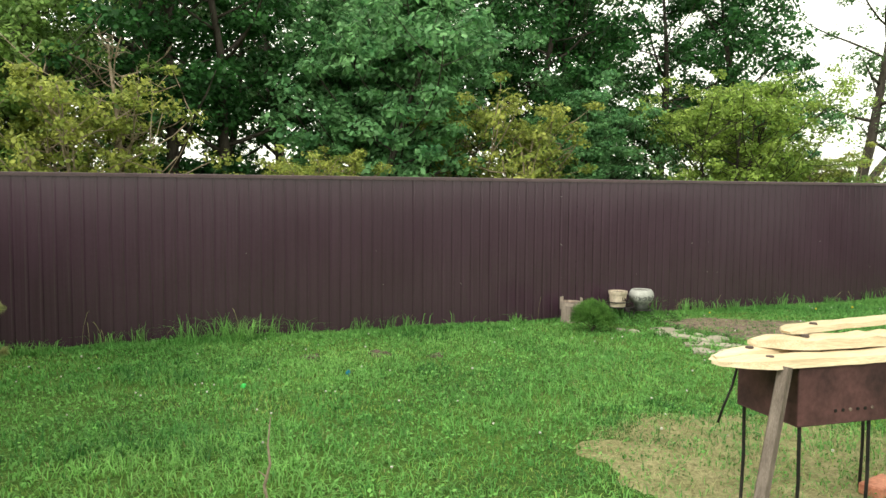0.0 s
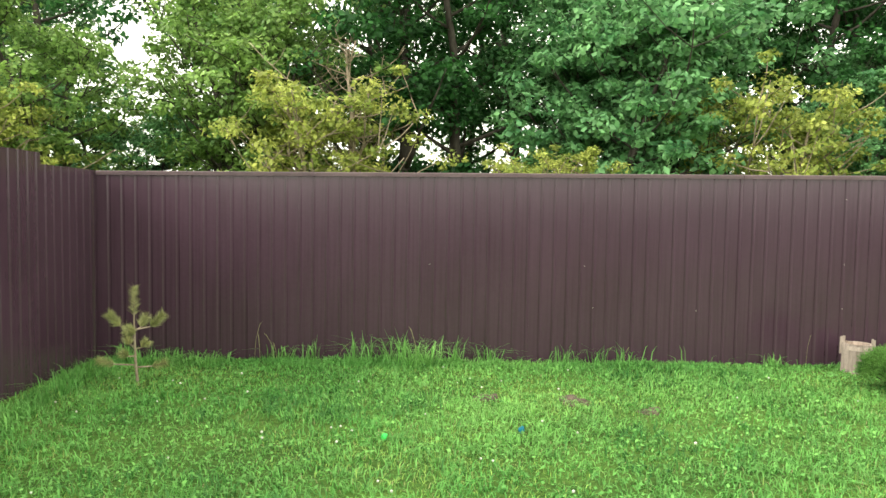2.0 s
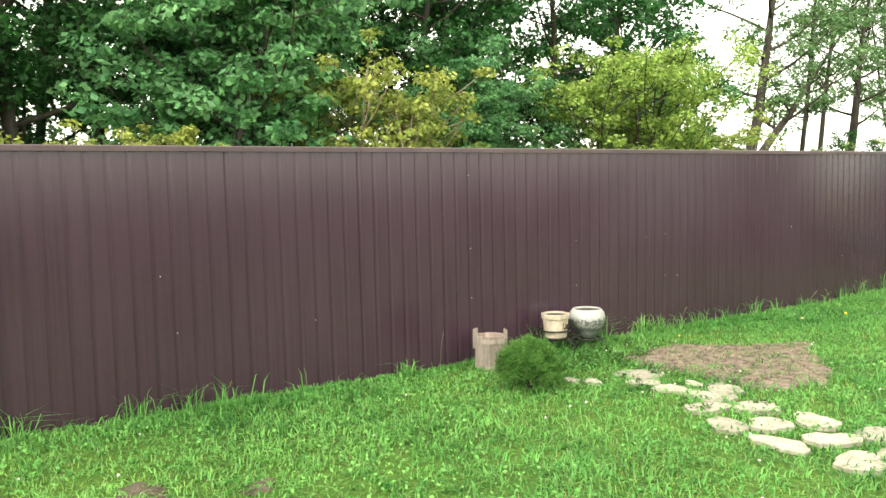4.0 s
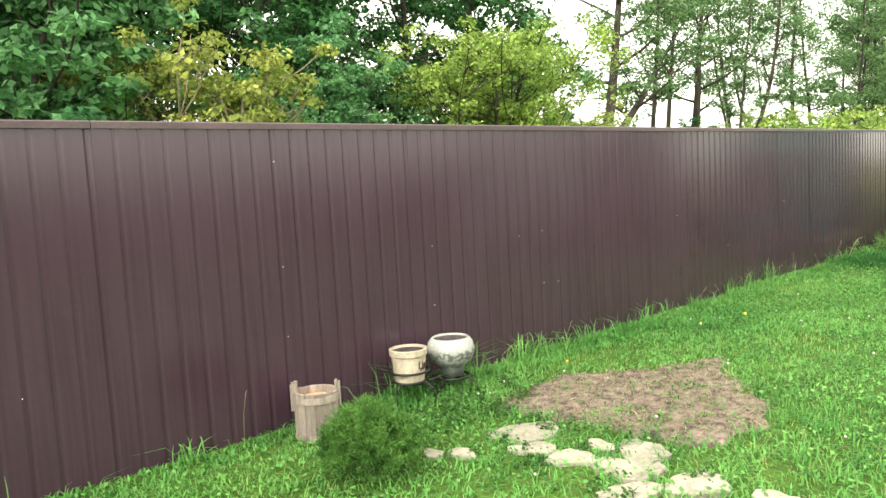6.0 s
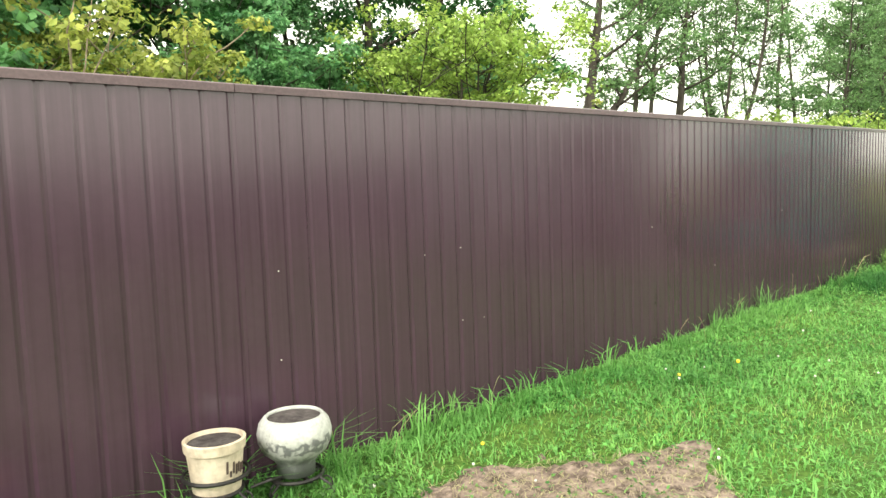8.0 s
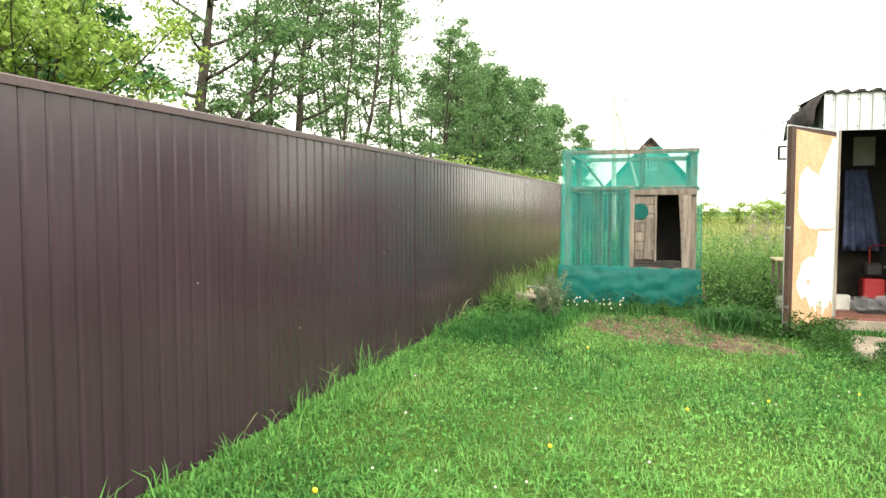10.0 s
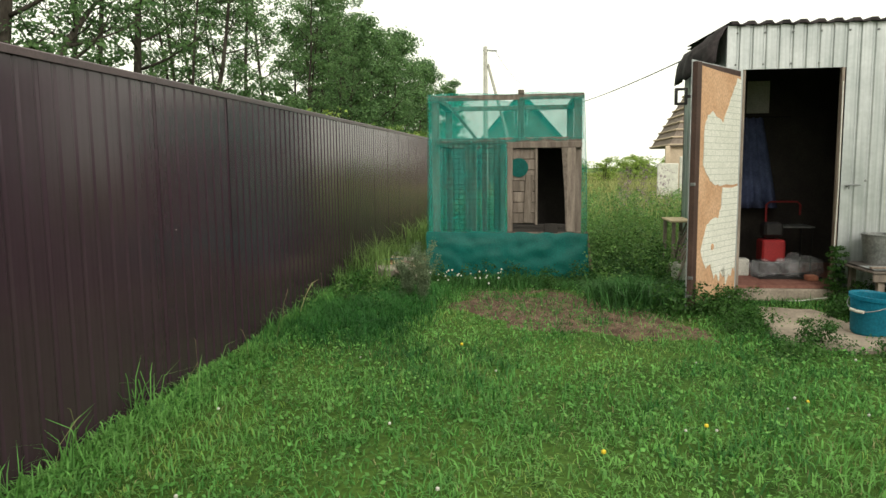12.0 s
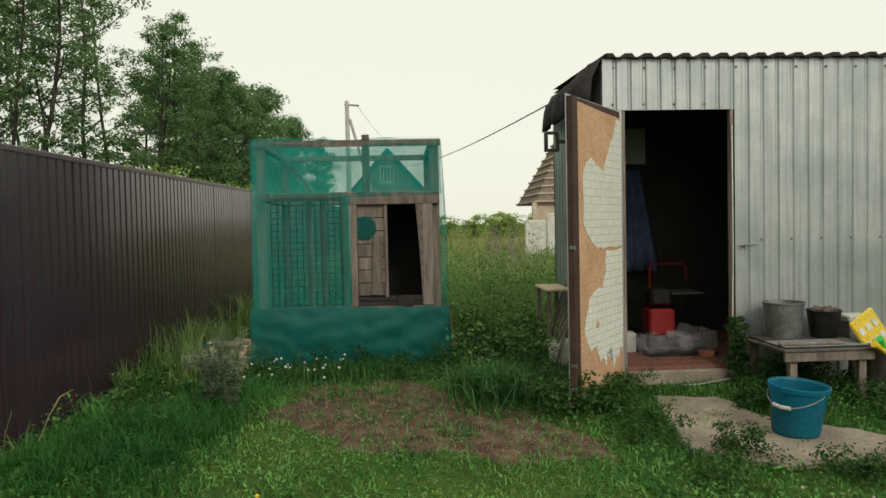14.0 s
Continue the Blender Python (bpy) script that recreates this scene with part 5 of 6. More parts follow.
for cx, r, z in ((-0.19, 0.142, 0.212), (-0.19, 0.11, 0.147), (0.21, 0.13, 0.1)):
    bm = bmesh.new()
    tube(bm, ring(r, z, cx), 0.008, 6)
    part("hoop", bm, BLACK, stand)
for cx, r, z in ((-0.19, 0.12, 0.147), (0.21, 0.13, 0.1)):
    bm = bmesh.new()
    bar(bm, (cx - r, 0, z - 0.006), (cx + r, 0, z - 0.006), 0.01, 0.01, 0.002)
    bar(bm, (cx, -r, z - 0.006), (cx, r, z - 0.006), 0.01, 0.01, 0.002)
    part("cross_bar", bm, BLACK, stand)
    for k in range(4):
        a = k * math.pi / 2 + 0.4
        c, s = math.cos(a), math.sin(a)
        bm = bmesh.new()
        tube(bm, [(cx + r * c, r * s, z)] + [(cx + (r + 0.03 + 0.05 * math.sin(u * 2.6)) * c, (r + 0.03 + 0.05 * math.sin(u * 2.6)) * s, z * (1 - u)) for u in (0.25, 0.5, 0.75, 1.0)], 0.006, 6)
        part("leg", bm, BLACK, stand)
        bm = bmesh.new()
        tube(bm, [(cx + (r + 0.045 + 0.03 * math.cos(u)) * c, (r + 0.045 + 0.03 * math.cos(u)) * s, z - 0.02 + 0.03 * math.sin(u)) for u in np.linspace(-2.5, 2.6, 12)], 0.004, 5)
        part("scroll", bm, BLACK, stand)
bm = bmesh.new()
tube(bm, [(-0.06, -0.06, 0.13), (0.02, -0.1, 0.15), (0.1, -0.06, 0.13)], 0.006, 6)
part("link", bm, BLACK, stand)
pot = empty("clay_pot", pose(5.995, 8.4, 0.1725) @ Matrix.Scale(1.04, 4), "cream glazed clay pot with rim and dark marks", "pot")
bm = bmesh.new()
lathe(bm, [(0.095, 0), (0.1, 0.0), (0.118, 0.17), (0.127, 0.175), (0.13, 0.215), (0.118, 0.218), (0.108, 0.17), (0.02, 0.16)], 32)
part("body", bm, CERAMIC, pot)
# flat dark disc below the rim in place of the pot's shaded inside
bm = bmesh.new()
lathe(bm, [(0.112, 0.18), (0.1125, 0.2)], 24)
part("soil", bm, POT_DARK, pot, "dark disc standing for the shaded inside of pot")
rr = random.Random(2)
for i in range(7):
    a = math.radians(-92 + i * 7.5)
    h = rr.uniform(0.025, 0.055)
    bm = bmesh.new()
    box(bm, -0.0015, 0.0015, -0.0045, 0.0045, 0, h, 0.0005)
    ob = part("mark", bm, INK, pot)
    ob.matrix_basis = pose(0.1115 * math.cos(a), 0.1115 * math.sin(a), 0.07 + rr.uniform(0, 0.02), 0, 6, math.degrees(a))
cauldron = empty("iron_cauldron", pose(6.395, 8.395, 0.1195) @ Matrix.Scale(1.12, 4), "round cast iron cauldron in worn silver paint", "pot")
bm = bmesh.new()
lathe(bm, [(0.075, 0.0), (0.08, 0.0), (0.082, 0.05), (0.1, 0.075), (0.135, 0.105), (0.155, 0.15), (0.158, 0.185), (0.148, 0.225), (0.128, 0.25), (0.12, 0.256), (0.112, 0.25), (0.13, 0.21), (0.13, 0.17), (0.02, 0.165)], 40)
part("body", bm, POT_PAINT, cauldron, smooth=True)
# the cauldron is empty: a dark disc under the rim paints its inner shade
bm = bmesh.new()
lathe(bm, [(0.114, 0.236), (0.1145, 0.242)], 24)
part("soil", bm, POT_DARK, cauldron, "dark disc standing for the shaded inside of cauldron")


# ---- small plants ----
def spikes(rs, base, way, length, width):
    """Thin three-cornered blades from base along way. Returns verts and triangles."""
    n = len(base)
    side = np.cross(way, rs.normal(size=(n, 3)))
    side /= np.linalg.norm(side, axis=1, keepdims=True) + 1e-9
    v = np.stack([base - side * width[:, None] / 2, base + side * width[:, None] / 2, base + way * length[:, None]], 1)
    return v.reshape(-1, 3), np.arange(n * 3).reshape(n, 3)


def unit(a):
    return a / np.linalg.norm(a, axis=1, keepdims=True)


rs = np.random.RandomState(17)
thuja = empty("thuja_bush", pose(5.05, 7.6, 0) @ Matrix.Scale(0.94, 4), "dense round green thuja bush on the lawn", "bush")
m, k = 900, 40
d = unit(rs.normal(size=(m, 3)))
d[:, 2] = np.abs(d[:, 2]) - 0.25 * (rs.rand(m) < 0.4)
lump = 1 + 0.1 * np.sin(d[:, 0] * 9 + 1) * np.sin(d[:, 1] * 8) + 0.05 * rs.normal(size=m)
plume = d * np.array([0.255, 0.255, 0.235]) * (lump * rs.uniform(0.72, 1.0, m))[:, None] + np.array([0, 0, 0.15])
rise = unit(d + rs.normal(size=(m, 3)) * 0.45 + np.array([0, 0, 0.7]))
plume, rise = np.repeat(plume, k, axis=0), np.repeat(rise, k, axis=0)
n = m * k
base = plume + rise * rs.uniform(0, 0.07, (n, 1)) + rs.normal(size=(n, 3)) * 0.008
way = unit(rise + rs.normal(size=(n, 3)) * 0.6)
v, f = spikes(rs, base, way, rs.uniform(0.012, 0.03, n), rs.uniform(0.004, 0.008, n))
mesh_object("foliage", array_mesh("foliage", v, f), THUJA, thuja)
bm = bmesh.new()
tube(bm, [(0, 0, -0.02), (0.01, 0, 0.3)], [0.025, 0.012], 6)
for k in range(14):
    a = k * 2.4
    tube(bm, [(0, 0, 0.04 + 0.012 * k), (0.16 * math.cos(a), 0.16 * math.sin(a), 0.12 + 0.018 * k)], [0.009, 0.004], 5)
part("stem", bm, BARK, thuja)

pine = empty("pine_sapling", pose(-1.65, 7.63, 0), "small pale pine sapling near the fence corner", "sapling")
bm = bmesh.new()
tips = []
tube(bm, [(0.0, 0, -0.03), (-0.02, 0, 0.2), (-0.03, 0, 0.5), (-0.03, 0, 0.8)], [0.013, 0.011, 0.008, 0.004], 7)
for z, a, L, up in ((0.47, 15, 0.24, 0.13), (0.47, 170, 0.24, 0.13), (0.45, 265, 0.1, 0.03), (0.46, 80, 0.18, 0.1), (0.16, 185, 0.3, 0.04), (0.14, 5, 0.27, 0.04), (0.24, 250, 0.14, 0.05), (0.32, 140, 0.12, 0.06), (0.3, 20, 0.1, 0.06)):
    c, s = math.cos(radians(a)), math.sin(radians(a))
    p = [(-0.03, 0, z), (-0.03 + L * 0.55 * c, L * 0.55 * s, z + up * 0.2), (-0.03 + L * c, L * s, z + up)]
    tube(bm, p, [0.008, 0.006, 0.004], 5)
    tips.append((p[1], p[2], 1.0 if z > 0.4 else 0.6))
tips.append(((-0.03, 0, 0.6), (-0.03, 0, 0.84), 0.55))
tips.append(((-0.03, -0.03, 0.44), (-0.03, -0.13, 0.5), 1.3))
part("stem", bm, DEADWOOD, pine)
bases, ways = [], []
for a, b, q in tips:
    m = int(620 * q)
    u = rs.rand(m, 1)
    a, b = np.array(a), np.array(b)
    bases.append(a + (b - a) * u)
    w = rs.normal(size=(m, 3))
    axis = (b - a) / np.linalg.norm(b - a)
    ways.append(unit(unit(w - (w @ axis)[:, None] * axis) + axis * 0.75))
bases, ways = np.concatenate(bases), np.concatenate(ways)
v, f = spikes(rs, bases, ways, rs.uniform(0.045, 0.085, len(bases)), rs.uniform(0.003, 0.005, len(bases)))
mesh_object("needles", array_mesh("needles", v, f), NEEDLES, pine)


def wormwood(x, y, height, seed):
    r2 = np.random.RandomState(seed)
    root = empty("wormwood_plant", pose(x, y, 0), "tall feathery grey green wormwood weed", "weed", "wormwood by the coop")
    bm, pts = bmesh.new(), []
    for k in range(13):
        a = k * 2.4
        h = height * r2.uniform(0.45, 1.0)
        out = r2.uniform(0.08, 0.24)
        top = np.array([out * math.cos(a), out * math.sin(a), h])
        tube(bm, [(0.02 * math.cos(a), 0.02 * math.sin(a), -0.02), tuple(top * 0.55 * np.array([0.8, 0.8, 1])), tuple(top)], [0.005, 0.003, 0.0015], 5)
        u = r2.rand(120, 1) ** 0.7
        pts.append(top * u * np.concatenate([u, u, np.ones_like(u)], 1) + r2.normal(size=(120, 3)) * 0.02)
    part("stem", bm, WORMWOOD, root)
    pts = np.concatenate(pts)
    v, q = leaf_cloud(r2, pts, np.full(len(pts), 0.03), 5, 0.016)
    mesh_object("foliage", array_mesh("foliage", v, q), WORMWOOD, root)


wormwood(16.0, 7.42, 0.74, 1)
wormwood(16.15, 7.62, 0.55, 2)

twig = bmesh.new()
tube(twig, [(0.49, 3.75, -0.03), (0.47, 3.75, 0.08), (0.5, 3.74, 0.2), (0.49, 3.75, 0.3), (0.505, 3.75, 0.45)], [0.012, 0.009, 0.008, 0.006, 0.003], 6)
tube(twig, [(0.49, 3.75, 0.12), (0.44, 3.74, 0.17)], [0.006, 0.002], 5)
tagged(part("bare_twig", twig, DEADWOOD, None), "bare pale twig sticking out of the lawn", "twig")
for x, y, mat, what in ((0.6, 6.12, LIME, "green"), (1.55, 6.29, BLUE, "blue")):
    bm = bmesh.new()
    made = bmesh.ops.create_icosphere(bm, subdivisions=2, radius=0.024, matrix=pose(x, y, 0.04))["verts"]
    for vv in made:
        vv.co += noise.noise_vector(vv.co * 25) * 0.012
    tagged(part("plastic_scrap", bm, mat, None), "small bright " + what + " plastic scrap in the grass", "litter")
for k, (x, y, r) in enumerate(((1.4, 7.27, 0.11), (2.1, 7.16, 0.14), (2.65, 6.9, 0.1))):
    bm = bmesh.new()
    made = bmesh.ops.create_icosphere(bm, subdivisions=4, radius=r)["verts"]
    for vv in made:
        q = noise.noise(vv.co * 16 + Vector((k * 9, 0, 0)))
        vv.co = Vector((x + vv.co.x * (1 + 0.3 * q), y + vv.co.y * (1 + 0.3 * q), -0.02 + max(vv.co.z, -0.05) * 0.34 + q * 0.03))
    tagged(part("molehill", bm, surface("dark_crumbly_earth", (0.05, 0.038, 0.028), (0.11, 0.085, 0.06), scale=14, rough=0.98, bump=1.0, grain=50), None), "low heap of dark crumbly earth in lawn", "molehill", "molehills on the lawn")

# ---- bare patches and paving ----
SOIL_PATCH = [(6.35, 7.95), (7.05, 7.97), (7.65, 7.68), (8.15, 7.22), (7.58, 6.68), (7.02, 6.34), (6.62, 6.4), (6.4, 6.85), (6.42, 7.4)]
WORN_PATCH = [(16.9, 7.1), (15.8, 7.0), (15.0, 6.45), (14.6, 5.4), (14.6, 4.75), (15.3, 4.8), (16.0, 5.3), (16.9, 5.9)]
GRILL_PATCH = [(2.6, 4.0), (3.3, 4.3), (4.3, 3.9), (4.8, 3.0), (4.6, 1.6), (2.6, 1.6), (2.4, 2.8)]
SLAB = [(15.98, 3.95), (15.84, 3.48), (15.32, 3.42), (15.05, 3.15), (14.7, 2.85), (14.35, 2.5), (14.1, 2.75), (14.28, 3.25), (14.25, 3.8), (14.6, 4.22), (15.26, 4.15)]


def inside(px, py, poly):
    hit = np.zeros(len(px), bool)
    for (x0, y0), (x1, y1) in zip(poly, poly[1:] + poly[:1]):
        cross = (y0 > py) != (y1 > py)
        with np.errstate(divide="ignore", invalid="ignore"):
            hit ^= cross & (px < (x1 - x0) * (py - y0) / (y1 - y0) + x0)
    return hit


def earth_patch(name, poly, material, label, lift=0.018, step=0.035):
    """Uneven bare earth within an outline, sinking into the ground at its rim."""
    a = np.array(poly)
    xs, ys = np.arange(a[:, 0].min() - 0.3, a[:, 0].max() + 0.3, step), np.arange(a[:, 1].min() - 0.3, a[:, 1].max() + 0.3, step)
    X, Y = np.meshgrid(xs, ys, indexing="ij")
    c = a.mean(0)
    ang = np.arctan2(Y - c[1], X - c[0])
    wob = 1 + 0.09 * np.sin(ang * 5 + 1) + 0.06 * np.sin(ang * 11) + 0.03 * np.sin(ang * 23)
    px, py = c[0] + (X - c[0]) / wob, c[1] + (Y - c[1]) / wob
    inn = inside(px.ravel(), py.ravel(), poly).reshape(X.shape).astype(float)
    for _ in range(4):
        inn = (np.roll(inn, 1, 0) + np.roll(inn, -1, 0) + np.roll(inn, 1, 1) + np.roll(inn, -1, 1) + inn) / 5
    bump = np.array([noise.noise(Vector((x * 4.3, y * 4.3, 0))) + 0.7 * noise.noise(Vector((x * 13, y * 13, 3))) for x, y in zip(X.ravel(), Y.ravel())]).reshape(X.shape)
    Z = -0.05 + (0.05 + lift) * np.clip(inn * 2.2 - 0.35 + bump * 0.9 * (1.3 - inn), 0, 1) + bump * 0.009 * inn
    k = np.arange(X.size).reshape(X.shape)
    f = np.stack([k[:-1, :-1].ravel(), k[1:, :-1].ravel(), k[1:, 1:].ravel(), k[:-1, 1:].ravel()], 1)
    me = array_mesh(name, np.stack([X.ravel(), Y.ravel(), Z.ravel()], 1), f)
    return tagged(mesh_object(name, me, material), label, "soil", kind="structure")


earth_patch("soil_bed", SOIL_PATCH, SOIL, "bare brown soil bed with scattered dry grass")
earth_patch("trodden_ground", GRILL_PATCH, surface("dry_trodden_ground", (0.2, 0.2, 0.085), (0.36, 0.32, 0.18), scale=5, rough=0.97, bump=0.8, grain=40, spec=0.1, fine=0.4), "dry yellowish trodden ground round the brazier", 0.0, 0.05)
earth_patch("worn_soil", WORN_PATCH, surface("trodden_dark_soil", (0.06, 0.038, 0.028), (0.18, 0.12, 0.085), scale=7, rough=0.97, bump=1.0, grain=45, spec=0.1, fine=0.4), "worn brown earth strip before the coop", -0.006)
STONES = [(5.44, 7.55, 0.1), (5.56, 7.43, 0.1), (6.06, 7.38, 0.21), (5.88, 7.16, 0.15), (5.9, 6.93, 0.17), (6.14, 6.9, 0.11), (6.2, 6.68, 0.2), (5.97, 6.6, 0.17), (5.72, 6.45, 0.16), (6.02, 6.26, 0.17), (5.5, 6.12, 0.15), (5.75, 5.98, 0.16), (6.05, 5.85, 0.15), (5.48, 5.72, 0.17), (5.8, 5.6, 0.18), (6.1, 5.45, 0.16), (5.55, 5.3, 0.18), (5.85, 5.2, 0.17), (5.6, 4.95, 0.18), (5.95, 4.85, 0.17), (5.65, 4.55, 0.18), (5.95, 4.4, 0.16), (5.75, 4.1, 0.18)]
rr = random.Random(31)
for x, y, r in STONES:
    pts = []
    sx, sy, turn = rr.uniform(0.75, 1.35), rr.uniform(0.7, 1.1), rr.uniform(-0.6, 0.6)
    for i in range(15):
        a = 2 * math.pi * (i + rr.uniform(-0.35, 0.35)) / 15
        q = 0.86 * r * (1 + 0.18 * math.sin(2 * a + x * 9) + 0.12 * math.sin(3 * a + y * 7) + rr.uniform(-0.13, 0.12))
        px, py = q * sx * math.cos(a), q * sy * math.sin(a)
        pts.append((x + px * math.cos(turn) - py * math.sin(turn), y + px * math.sin(turn) + py * math.cos(turn)))
    bm = bmesh.new()
    slab(bm, pts, -0.03, 0.012 + rr.uniform(0, 0.008), 0.005)
    bmesh.ops.recalc_face_normals(bm, faces=bm.faces)
    tagged(part("flagstone", bm, STONE, None), "pale irregular flagstone sunk in the lawn", "stone", "flagstones of the path", "thing")
fine = []
for a, b in zip(SLAB, SLAB[1:] + SLAB[:1]):
    for u in (0, 0.2, 0.4, 0.6, 0.8):
        fine.append((a[0] + (b[0] - a[0]) * u + rr.uniform(-0.035, 0.035), a[1] + (b[1] - a[1]) * u + rr.uniform(-0.035, 0.035)))
bm = bmesh.new()
slab(bm, fine, -0.05, 0.02, 0.01)
bmesh.ops.triangulate(bm, faces=bm.faces)
bmesh.ops.recalc_face_normals(bm, faces=bm.faces)
tagged(part("concrete_slab", bm, CONCRETE, None), "worn cracked concrete slab before the shed door", "slab", kind="structure")


# ---- grass ----
def kept(x, y, thin=0.8):
    """Where grass grows: full, thinned or not at all."""
    ok = ~inside(x, y, SLAB) & ~((x > SHED_X - 0.02) & (y < SHED_Y + 0.02)) & ~((x > CX - 0.05) & (x < CX + CD) & (y > 5.6) & (y < 7.5))
    for poly, share in ((SOIL_PATCH, 0.88), (WORN_PATCH, 0.66), (GRILL_PATCH, 0.52)):
        ok &= ~(inside(x, y, poly) & (rs.rand(len(x)) < share))
    for sx, sy, r in STONES:
        ok &= ~((np.hypot(x - sx, y - sy) < r * 0.62) & (rs.rand(len(x)) < 0.95))
    return ok


def patchy(x, y):
    """Slow patches between 0 and 1."""
    return 0.5 + 0.25 * np.sin(x * 2.1 + 1.3 * np.sin(y * 1.7)) + 0.25 * np.sin(y * 2.9 + 1.7 * np.sin(x * 1.1 + 0.5))


def lawn(name, n, x0, x1, y0, y1, h0, h1, w, material, label, lean=0.55, tufts=0.0, fade=0.0, where=None):
    x, y = rs.uniform(x0, x1, n), rs.uniform(y0, y1, n)
    if tufts:
        m = max(int(n / 26), 1)
        cx, cy = rs.uniform(x0, x1, m), rs.uniform(y0, y1, m)
        k = rs.randint(0, m, n)
        pull = rs.rand(n) < tufts
        x = np.where(pull, cx[k] + rs.normal(size=n) * 0.045, x)
        y = np.where(pull, cy[k] + rs.normal(size=n) * 0.045, y)
    ok = kept(x, y) & (y < FENCE_Y - 0.02) & (x > CORNER_X + 0.03)
    if where:
        ok &= where(x, y)
    if fade:
        edge = np.minimum(np.minimum(x - x0, x1 - x), np.where(y1 > 8.6, y - y0, np.minimum(y - y0, y1 - y)))
        ok &= rs.rand(n) < np.clip(edge / fade, 0, 1)
    x, y = x[ok], y[ok]
    n = len(x)
    h = (h0 + (h1 - h0) * patchy(x, y)) * rs.uniform(0.55, 1.3, n)
    a = rs.uniform(0, 2 * math.pi, n)
    t = np.minimum(rs.uniform(0.1, 1.0, n) * lean, 2.4)
    way = np.stack([np.cos(a) * t, np.sin(a) * t, np.ones(n)], 1)
    v, f = bent(x, y, h, w * rs.uniform(0.6, 1.4, n), a, t)
    return tagged(mesh_object(name, array_mesh(name, v, f), material), label, "grass", kind="stuff")


def bent(x, y, h, w, a, t):
    """Blades that rise and then bend over: two triangles each."""
    n = len(x)
    b = np.stack([x, y, np.full(n, -0.012)], 1)
    out = np.stack([np.cos(a), np.sin(a), np.zeros(n)], 1)
    s = np.stack([-np.sin(a), np.cos(a), np.zeros(n)], 1) * (w / 2)[:, None]
    up = np.array([0, 0, 1.0])
    mid = b + out * (h * t * 0.35)[:, None] + up * (h * 0.62)[:, None]
    tip = b + out * (h * t * 1.15)[:, None] + up * (h * (1.0 - 0.28 * t))[:, None]
    v = np.stack([b - s, b + s, mid + s * 0.8, tip, mid - s * 0.8], 1).reshape(-1, 3)
    k = np.arange(n)[:, None] * 5
    f = np.concatenate([k + np.array([[0, 1, 2]]), k + np.array([[0, 2, 4]]), k + np.array([[4, 2, 3]])])
    return v, f


lawn("lawn_grass", 190000, -2.44, 17.5, 1.6, 8.66, 0.03, 0.075, 0.0078, GRASS, "short bright green lawn grass with clover", 1.7, 0.55, where=lambda x, y: rs.rand(len(x)) > 0.6 * np.clip((x - 11.5) / 2.5, 0, 1))
lawn("lawn_grass", 70000, -2.44, 17.5, 1.6, 8.66, 0.05, 0.1, 0.009, GRASS_DEEP, "patches of deeper green longer grass in lawn", 1.8, 0.5, where=lambda x, y: rs.rand(len(x)) < np.clip((patchy(x * 0.9 + 4, y * 1.1 + 2) + 0.2 * patchy(x * 4, y * 4) + 0.3 * np.clip((x - 11.5) / 3, 0, 1) - 0.7) * 4, 0.03, 1))
lawn("lawn_grass", 85000, -2.44, 17.5, 1.6, 8.66, 0.025, 0.055, 0.0055, GRASS_PALE, "yellowish green mown patches of the lawn", 1.8, 0.1, where=lambda x, y: rs.rand(len(x)) < np.clip((0.52 - patchy(x * 0.9 + 4, y * 1.1 + 2) - 0.3 * np.clip((x - 11.5) / 3, 0, 1)) * 4, 0.02, 1))
lawn("lawn_grass", 34000, -2.44, 17.5, -5.0, 1.7, 0.03, 0.065, 0.012, GRASS, "short green lawn grass behind the start", 1.5, 0.2)
lawn("dry_grass", 16000, -2.44, 17.5, 1.6, 8.66, 0.025, 0.05, 0.0032, STRAW, "dry straw coloured blades scattered in lawn", 2.0)
lawn("fence_grass", 20000, -2.44, 17.6, 8.2, 8.66, 0.035, 0.095, 0.009, GRASS, "long green grass along the fence foot", 1.4, 0.8, 0.25)
lawn("fence_grass", 1300, -2.44, 17.6, 8.4, 8.66, 0.14, 0.32, 0.008, GRASS, "tall bent grass tufts along the fence", 1.3, 0.93)
lawn("fence_grass", 4000, -2.43, -1.95, 2.0, 8.5, 0.05, 0.17, 0.008, GRASS, "long grass along the side fence foot", 1.2, 0.7, 0.2)
lawn("fence_tuft", 170, 0.4, 1.2, 8.3, 8.55, 0.18, 0.36, 0.007, GRASS, "big bent grass tuft at the fence", 1.8, 0.9)
lawn("fence_tuft", 300, -2.3, -1.2, 8.2, 8.6, 0.12, 0.28, 0.009, GRASS, "grass tufts in the fence corner", 1.5, 0.9)
lawn("corner_weeds", 12000, 14.0, 18.0, 7.1, 8.66, 0.06, 0.2, 0.008, GRASS_DEEP, "tall weeds between the fence and coop", 1.6, 0.6, 0.6)
lawn("fence_grass", 900, 16.6, 19.6, 8.0, 8.62, 0.25, 0.6, 0.008, MEADOW_GREEN, "tall pale grass between fence and coop", 0.9, 0.8, 0.1)
lawn("shed_weeds", 24000, 15.6, 21.5, 4.26, 5.7, 0.1, 0.38, 0.011, GRASS_TALL, "rank green weeds between coop and shed", 1.4, 0.6, 0.4)
lawn("coop_weeds", 7000, 16.8, 17.86, 5.0, 7.8, 0.06, 0.22, 0.01, GRASS_TALL, "green weeds along the coop front", 1.0, 0.6, 0.4)
